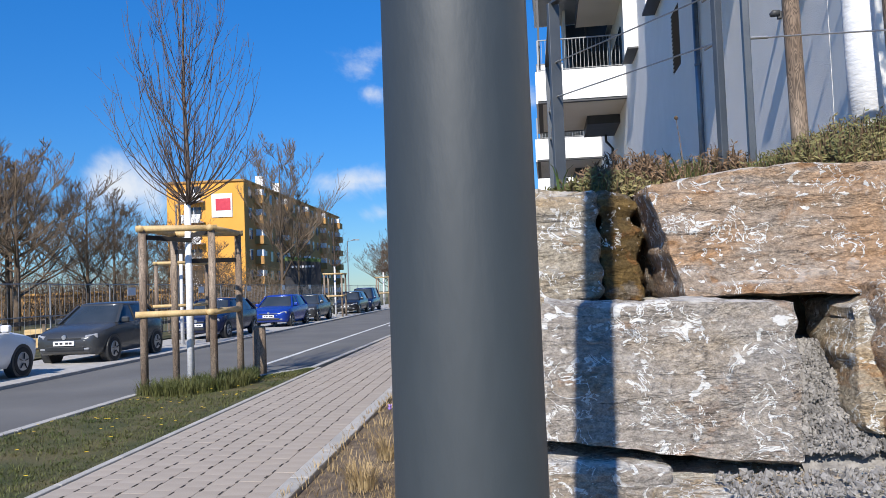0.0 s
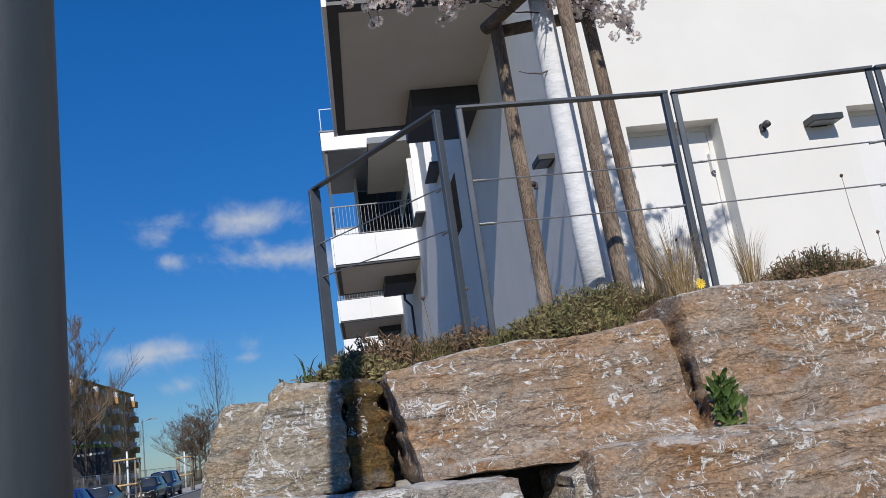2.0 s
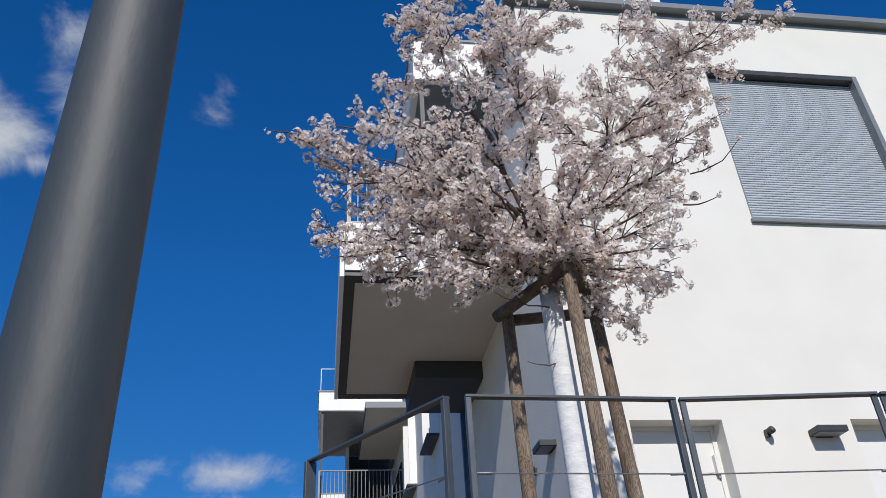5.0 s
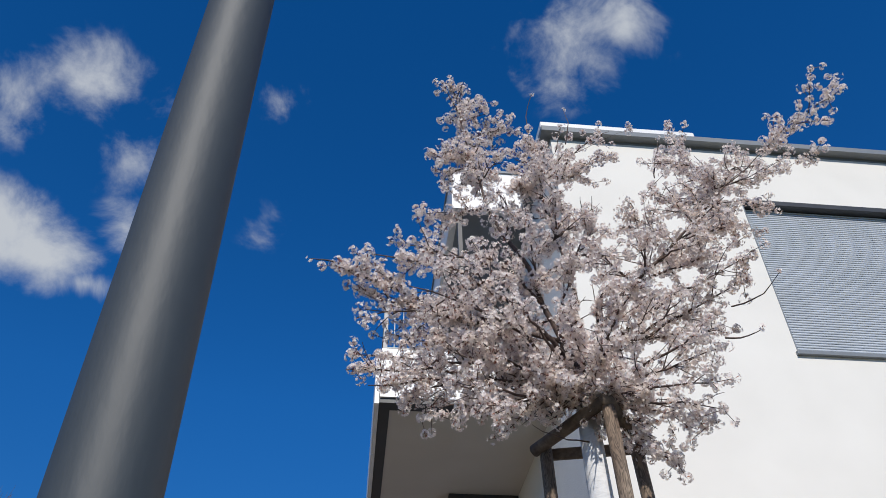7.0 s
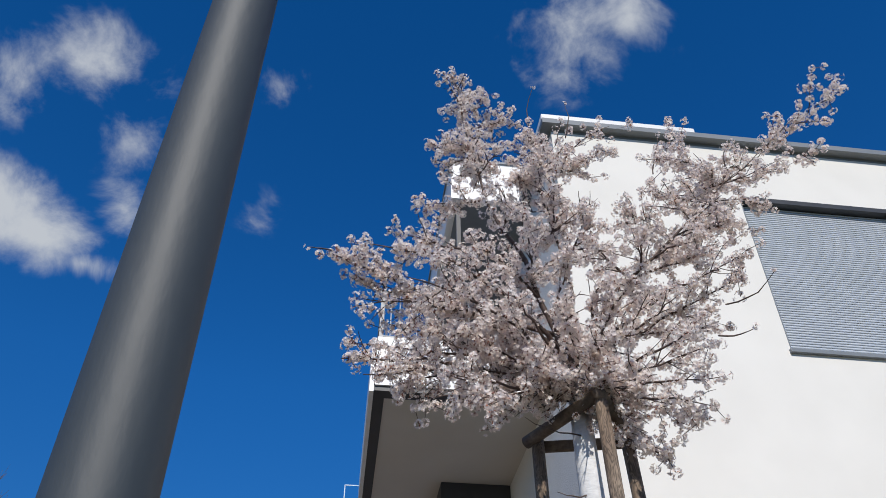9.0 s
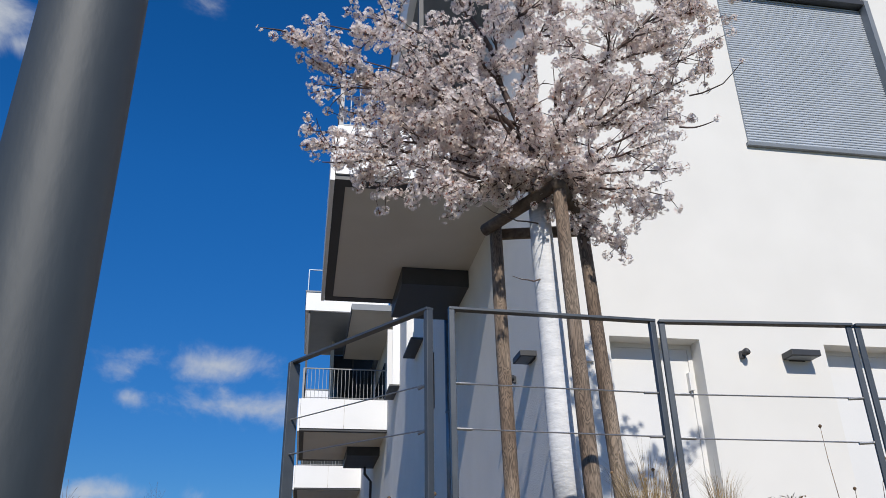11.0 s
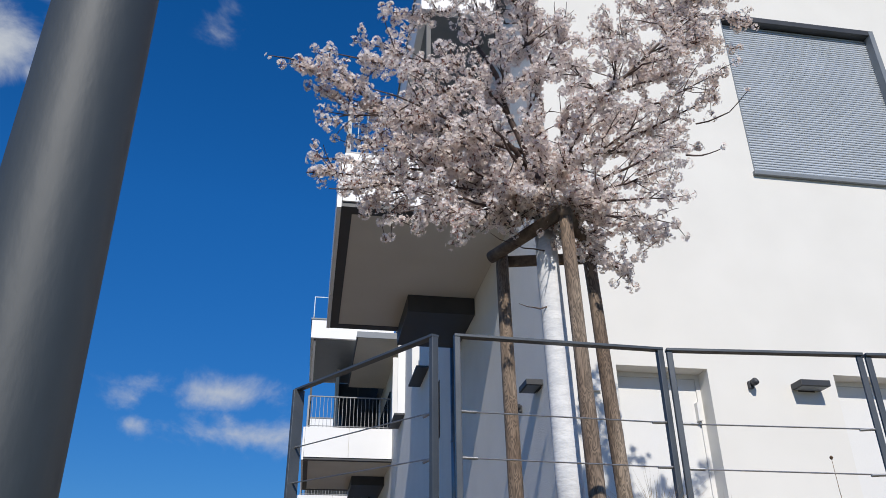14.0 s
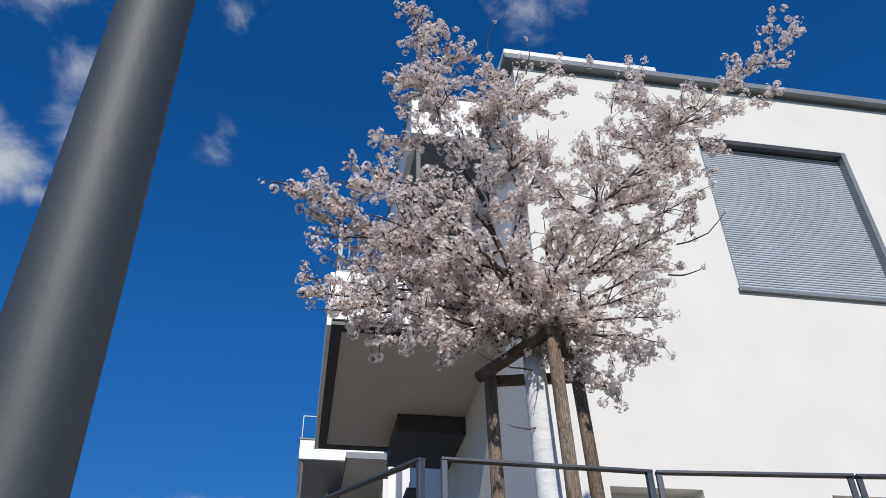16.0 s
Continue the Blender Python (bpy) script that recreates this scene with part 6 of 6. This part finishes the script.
parked_car(-10.5, 20.0, 0, M["car_grey"], "dark grey small hatchback parked beside the street", 3.9)
parked_car(-10.75, 14.1, 180, M["car_white"], "white hatchback parked beside the street", 4.2, 1.78, 1.45)
parked_car(-10.75, 29.0, 0, M["car_navy"], "navy blue saloon parked behind the tree guard", 4.5, 1.8, 1.45)
parked_car(-10.55, 36.8, 0, M["car_blue"], "bright blue hatchback parked beside the street", 4.25, 1.79, 1.48)
parked_car(-10.6, 42.3, 0, M["car_grey"], "dark grey brown hatchback parked beside the street", 4.3, 1.78, 1.43)
parked_car(-10.5, 54.0, 0, M["car_black"], "black estate car parked beside the street", 4.6, 1.82, 1.50, True)
parked_car(-10.5, 59.5, 0, M["car_navy"], "dark blue van parked further down the street", 4.6, 1.85, 1.75, True)


# ---- fence, sign, banner ----
fence = thing("mesh_fence", pose(-13.2, 8, 0), "long galvanised wire mesh construction fence", "fence")
for k in range(24):
    y = k * 3.5
    z = ground_z(8 + y)
    part("post", Build().tube([(0, y, z - 0.1), (0, y, z + 2.0)], 0.024, 8), M["fence"], fence)
    if k < 23:
        fr = Build()
        for h in (0.15, 1.05, 1.98):
            fr.beam((0, y, z + h), (0, y + 3.5, z + h), 0.03, 0.03)
        pn = part("panel_frame", fr, M["fence"], fence)
        ms = Build()
        for j in range(1, 14):
            ms.beam((0, y + j * 0.25, z + 0.15), (0, y + j * 0.25, z + 1.98), 0.006, 0.006)
        part("mesh_wires", ms, M["fence"], pn, kind="stuff")
for k in range(5):
    t = thing("fence_notice", pose(-13.17, 27 + k * 6.5, ground_z(30) + 1.75), "small white notice on the fence", "sign", "notices on the fence")
    part("plate", Build().box(0, 0.012, -0.3, 0.3, -0.14, 0.14), M["plate"], t)
t = thing("wooden_bench", pose(-14.6, 24.0, ground_z(24)), "orange yellow wooden crate behind the fence", "crate")
part("crate_body", Build().box(-0.45, 0.45, -0.4, 0.4, 0.0, 0.62), M["wood_new"], t, bevel=0.02)
low = thing("timber_fence", pose(-14.0, 8, 0), "low weathered timber rail fence", "fence")
for k in range(14):
    z = ground_z(8 + k * 3)
    part("post", Build().tube([(0, k * 3, z - 0.1), (0, k * 3, z + 0.95)], 0.06, 8), M["wood_dark"], low)
    if k < 13:
        for h in (0.45, 0.85):
            part("rail", Build().beam((0.07, k * 3, z + h), (0.07, k * 3 + 3, z + h), 0.03, 0.12), M["wood_dark"], low)
t = thing("banner", pose(-19.5, 76, -0.3, 0, 0, 12), "tall black advertising banner on a frame", "banner")
part("sheet", Build().box(-1.75, 1.75, -0.05, 0.05, 1.2, 4.8), M["ink"], t, bevel=0.03)
part("stripe", Build().quad((-1.75, -0.056, 4.8), (1.75, -0.056, 4.55), (1.75, -0.056, 4.85), (-1.75, -0.056, 5.2)), M["leaf"], t, "green edge stripe")
for k in range(7):
    part("print_bar", Build().box(-1.1 + k * 0.33, -0.88 + k * 0.33, -0.062, -0.05, 4.05, 4.25), M["plate"], t, "pale printed bar")
part("base_board", Build().box(-1.75, 1.75, -0.04, 0.04, 0.2, 1.1), M["plate"], t)
for s in (-1.6, 1.6):
    part("leg", Build().box(s - 0.05, s + 0.05, 0.06, 0.16, 0, 4.8), M["fence"], t)
t = thing("road_sign", pose(-9.0, 78, -0.3), "white rectangular sign on a thin pole", "sign")
part("pole", Build().tube([(0, 0, 0), (0, 0, 3.1)], 0.04, 8), M["fence"], t)
part("sign_plate", Build().box(-0.5, 0.5, -0.06, -0.04, 2.2, 3.1), M["plate"], t)
part("symbol", Build().box(-0.3, 0.3, -0.07, -0.06, 2.4, 2.8), M["ink"], t)
for x, y, h in ((-17, 40, 6.5), (-24, 56, 6.5), (-13.8, 70, 6)):
    t = thing("street_lantern", pose(x, y, -0.2), "slim dark street lantern on a pole", "street lamp", "far street lanterns")
    part("pole", Build().tube([(0, 0, 0), (0, 0, h)], [0.06, 0.04], 8), M["fence"], t)
    part("arm", Build().tube([(0, 0, h), (0.7, 0, h + 0.1)], 0.03, 6), M["fence"], t)
    part("head", Build().box(0.5, 1.1, -0.12, 0.12, h + 0.06, h + 0.16), M["fence"], t)


# ---- bare trees behind the fence ----
protos = []
for k, (h, f, sp, cnt) in enumerate(((9.6, 0.22, 4.4, 17), (8.2, 0.18, 4.2, 16), (10.2, 0.28, 4.2, 18))):
    w, fi = bare_tree(h, f, sp, 70 + k, cnt, 0.42, 4, 0.20, thin=0.011)
    t = thing("bare_tree", pose(-200, 400 + 20 * k, 0), "large bare deciduous tree with brown branches", "tree", "bare trees behind the fence")
    part("trunk", w, M["bark_grey"], t, smooth=True)
    part("fine_branching", fi, M["bark_grey"], t, "dense fine bare twigs", kind="stuff")
    protos.append(t)
r = random.Random(17)
spots = [(-30, 44), (-26.5, 41), (-23.5, 46), (-33, 50), (-28.5, 52), (-22.0, 52), (-36, 46), (-25, 60), (-31, 62), (-20.5, 44), (-38, 58), (-18.5, 50), (-34, 40),
         (-19.9, 70), (-19.4, 74), (-14.9, 110), (-16.4, 114), (-15.6, 111), (-14.4, 112)]
for k, (x, y) in enumerate(spots):
    s = r.uniform(0.95, 1.2) * (0.8 if y > 85 else 1.0) * (1.42 if 66 < y < 80 and x > -20 else 1.0)
    if y < 65 and x / y > -0.535 and x < -18:
        s *= 0.62
    m = pose(x, y, ground_z(y) - 0.1, 0, 0, r.uniform(0, 360)) @ Matrix.Diagonal((s * (1.15 if y > 85 else 0.62 if y > 61 else 0.9), s * (1.15 if y > 85 else 0.62 if y > 61 else 0.9), s, 1))
    if k < 3:
        protos[k].matrix_basis = m
    else:
        copy_thing(protos[k % 3], m)
# dense far scrub at the end of the street
b = Build()
for k in range(5200):
    x, y = r.uniform(-75, -22), r.uniform(58, 86)
    h = 1.4 + 4.4 * r.random() ** 2
    b.tube([(x, y, -0.4), (x + r.gauss(0, 0.8), y + r.gauss(0, 0.5), h * 0.6), (x + r.gauss(0, 1.8), y + r.gauss(0, 0.8), h * r.uniform(0.7, 1.0))], [0.045, 0.025, 0.010], 3, caps=False)
tagged(part("far_scrub", b, M["bark_grey"]), "thicket of bare brown scrub behind the trees", "shrubs", "", "stuff")


# ---- orange apartment block down the street ----
blk = thing("apartment_block", pose(-29.95, 90, -0.9), "long orange rendered apartment block with small balconies", "building")
part("end_wall", Build().box(-9.4, 0, 0, 0.3, 0, 15.6), M["orange"], blk, "orange rendered end wall")
# side turned from the sun: the shade is put into a darker brown
part("long_wall", Build().box(-0.3, -0.004, 0.3, 54, 0, 15.6), M["brown_and_shaded_wall"], blk, "rendered long wall, its shade painted in as ochre brown")
part("back_wall", Build().box(-9.4, -9.1, 0.3, 54, 0, 15.6), M["brown_and_shaded_wall"], blk)
part("far_wall", Build().box(-9.1, -0.3, 53.7, 54, 0, 15.6), M["brown_and_shaded_wall"], blk)
part("roof", Build().box(-9.6, 0.2, -0.2, 54.2, 15.6, 15.82), M["brown_and_shaded_wall"], blk, "flat brown roof edge")
for yy in (14, 22):
    part("chimney", Build().box(-3.0, -2.0, yy, yy + 1.2, 15.9, 18.2), M["panel_white"], blk)
for fl in range(6):
    z = 1.0 + fl * 2.5
    # end wall: loggia column and windows
    w = part("window", Build().box(-7.0, -5.2, -0.03, 0.0, z + 0.3, z + 1.7), M["glass"], blk)
    part("frame", Build().box(-6.15, -6.05, -0.05, -0.03, z + 0.3, z + 1.7), M["panel_white"], w)
    bal = part("balcony", Build().box(-7.3, -4.9, -1.2, 0, z - 0.25, z - 0.05), M["panel_white"], blk)
    part("parapet", Build().box(-7.3, -4.9, -1.2, -1.1, z - 0.05, z + 0.75), M["panel_white"], bal)
    for c in range(9):
        y0 = 1.6 + c * 5.75
        w = part("window", Build().box(0, 0.03, y0, y0 + 1.3, z + 0.3, z + 1.6), M["glass"], blk)
        part("frame", Build().box(0.03, 0.05, y0 + 0.6, y0 + 0.7, z + 0.3, z + 1.6), M["panel_white"], w)
        if c % 2 == 0:
            bal = part("balcony", Build().box(0, 1.1, y0 + 2.2, y0 + 4.6, z - 0.2, z - 0.05), M["brown_and_shaded_wall"], blk)
            part("parapet", Build().box(1.0, 1.1, y0 + 2.2, y0 + 4.6, z - 0.05, z + 0.8), M["brown_and_shaded_wall"], bal)
            part("side_panel", Build().box(0, 1.0, y0 + 2.2, y0 + 2.3, z - 0.05, z + 0.8), M["brown_and_shaded_wall"], bal)
            part("awning", Build().box(0.05, 0.9, y0 + 2.6, y0 + 3.4, z + 0.8, z + 1.6), M["panel_white"], bal)
        else:
            part("window", Build().box(0, 0.03, y0 + 2.8, y0 + 3.9, z + 0.3, z + 1.6), M["glass"], blk)
sg = part("sign_board", Build().box(-3.9, -1.4, -0.12, 0, 11.4, 14.2), M["panel_white"], blk, "white and red sign board on the end wall")
part("red_field", Build().box(-3.4, -1.6, -0.16, -0.12, 12.2, 13.6), M["red"], sg)
low_house = thing("low_shed", pose(-33, 66, -0.3), "low brown shed behind the trees", "building")
part("shed_wall", Build().box(-12, 8, 0, 5, 0, 2.2), M["brown_and_shaded_wall"], low_house)
part("shed_roof", Build().box(-12.3, 8.3, -0.3, 5.3, 2.2, 2.4), M["brown_and_shaded_wall"], low_house)


# ---- grass blades on the strip ----
b = Build()
r = random.Random(31)
for k in range(5200):
    y = 5.5 + 9.3 * r.random()
    xl = -5.5 if y < 11.5 else -5.5 + (y - 11.5) / 3.5 * 1.85
    x = r.uniform(xl, PAVE_L - 0.12)
    near = math.hypot(x + 5.08, (y - 12.6) * 0.7)
    lush = near < 0.95
    dens = noise.noise((x * 1.1, y * 1.1, 3))
    if not lush and dens < -0.15 and r.random() < 0.7:
        continue
    blades(b, x, y, ground_z(y) - 0.01, 9 if lush else 4, r.uniform(0.16, 0.28) if lush else r.uniform(0.02, 0.05), 0.06, 0.6 if lush else 1.5, 0.005 if lush else 0.004, r)
tagged(part("lawn_grass", b, M["blade"]), "short green grass, taller round the tree guard", "grass", "", "stuff")
b = Build()
for k in range(60):
    y = 5.5 + 8.5 * r.random()
    x = r.uniform(-5.4, -3.7)
    for i in range(6):
        a = i * 1.047
        b.quad((x, y, ground_z(y) + 0.06), (x + 0.02 * math.cos(a), y + 0.02 * math.sin(a), ground_z(y) + 0.062), (x + 0.02 * math.cos(a + 1), y + 0.02 * math.sin(a + 1), ground_z(y) + 0.062))
tagged(part("dandelion_flowers", b, M["yellow"]), "scattered tiny yellow dandelion flowers in the grass", "flowers", "", "stuff")


# ---- pavement of concrete setts, each with a dark drainage slot along one side ----
pave = sheet("pavement", PAVE_L, PAVE_R + 0.02, -8, 70, -0.03, M["joint"], "pinkish concrete sett pavement with dark slots", "pavement", 1, 10)
SL, SW, GAP = 0.20, 0.20, 0.003


def sett_mesh():
    b = Build()
    l, w, h = SL - GAP, SW - GAP, 0.05
    c = 0.0015
    b.v = [(-l / 2, -w / 2, -h), (l / 2, -w / 2, -h), (l / 2, w / 2, -h), (-l / 2, w / 2, -h), (-l / 2, -w / 2, -c), (l / 2, -w / 2, -c), (l / 2, w / 2, -c), (-l / 2, w / 2, -c),
           (-l / 2 + c, -w / 2 + c, 0), (l / 2 - c, -w / 2 + c, 0), (l / 2 - c, w / 2 - c, 0), (-l / 2 + c, w / 2 - c, 0)]
    b.f = [(8, 9, 10, 11)] + [(i, (i + 1) % 4, 4 + (i + 1) % 4, 4 + i) for i in range(4)] + [(4 + i, 4 + (i + 1) % 4, 8 + (i + 1) % 4, 8 + i) for i in range(4)]
    return b


proto = sett_mesh()
me = proto.mesh("sett", M["paving"])
rest, slots = Build(), Build()
r = random.Random(77)
count = 0
cols = int((PAVE_R - PAVE_L) / SW) + 1
for j in range(int(36.5 / SL)):
    for i in range(cols):
        x = PAVE_L + 0.01 + (i + 0.5) * SW
        if x + SW / 2 > PAVE_R + 0.01:
            continue
        y = 3.5 + (j + 0.5 + (i * 0.37) % 1.0) * SL
        z = ground_z(y) + r.uniform(-0.0015, 0.0015)
        if y > 5.45 and count < 300:
            ob = new("sett", me)
            ob.parent = pave
            ob.location = (x, y, z)
            count += 1
        else:
            n0 = len(rest.v)
            rest.v += [(x + a, y + c, z + d) for a, c, d in proto.v]
            rest.f += [tuple(n0 + q for q in f) for f in proto.f]
        if r.random() < 0.95:
            h = r.uniform(0.032, 0.05)
            w = r.uniform(0.005, 0.009)
            e = x + SW / 2 + r.uniform(-0.012, 0.012)
            d = r.uniform(-0.05, 0.05)
            slots.box(e - w, e + w, y + d - h, y + d + h, z - 0.02, z + 0.0035)
part("setts_beyond", rest, M["paving"], pave, kind="stuff")
part("drain_slots", slots, M["slot"], pave, kind="stuff")
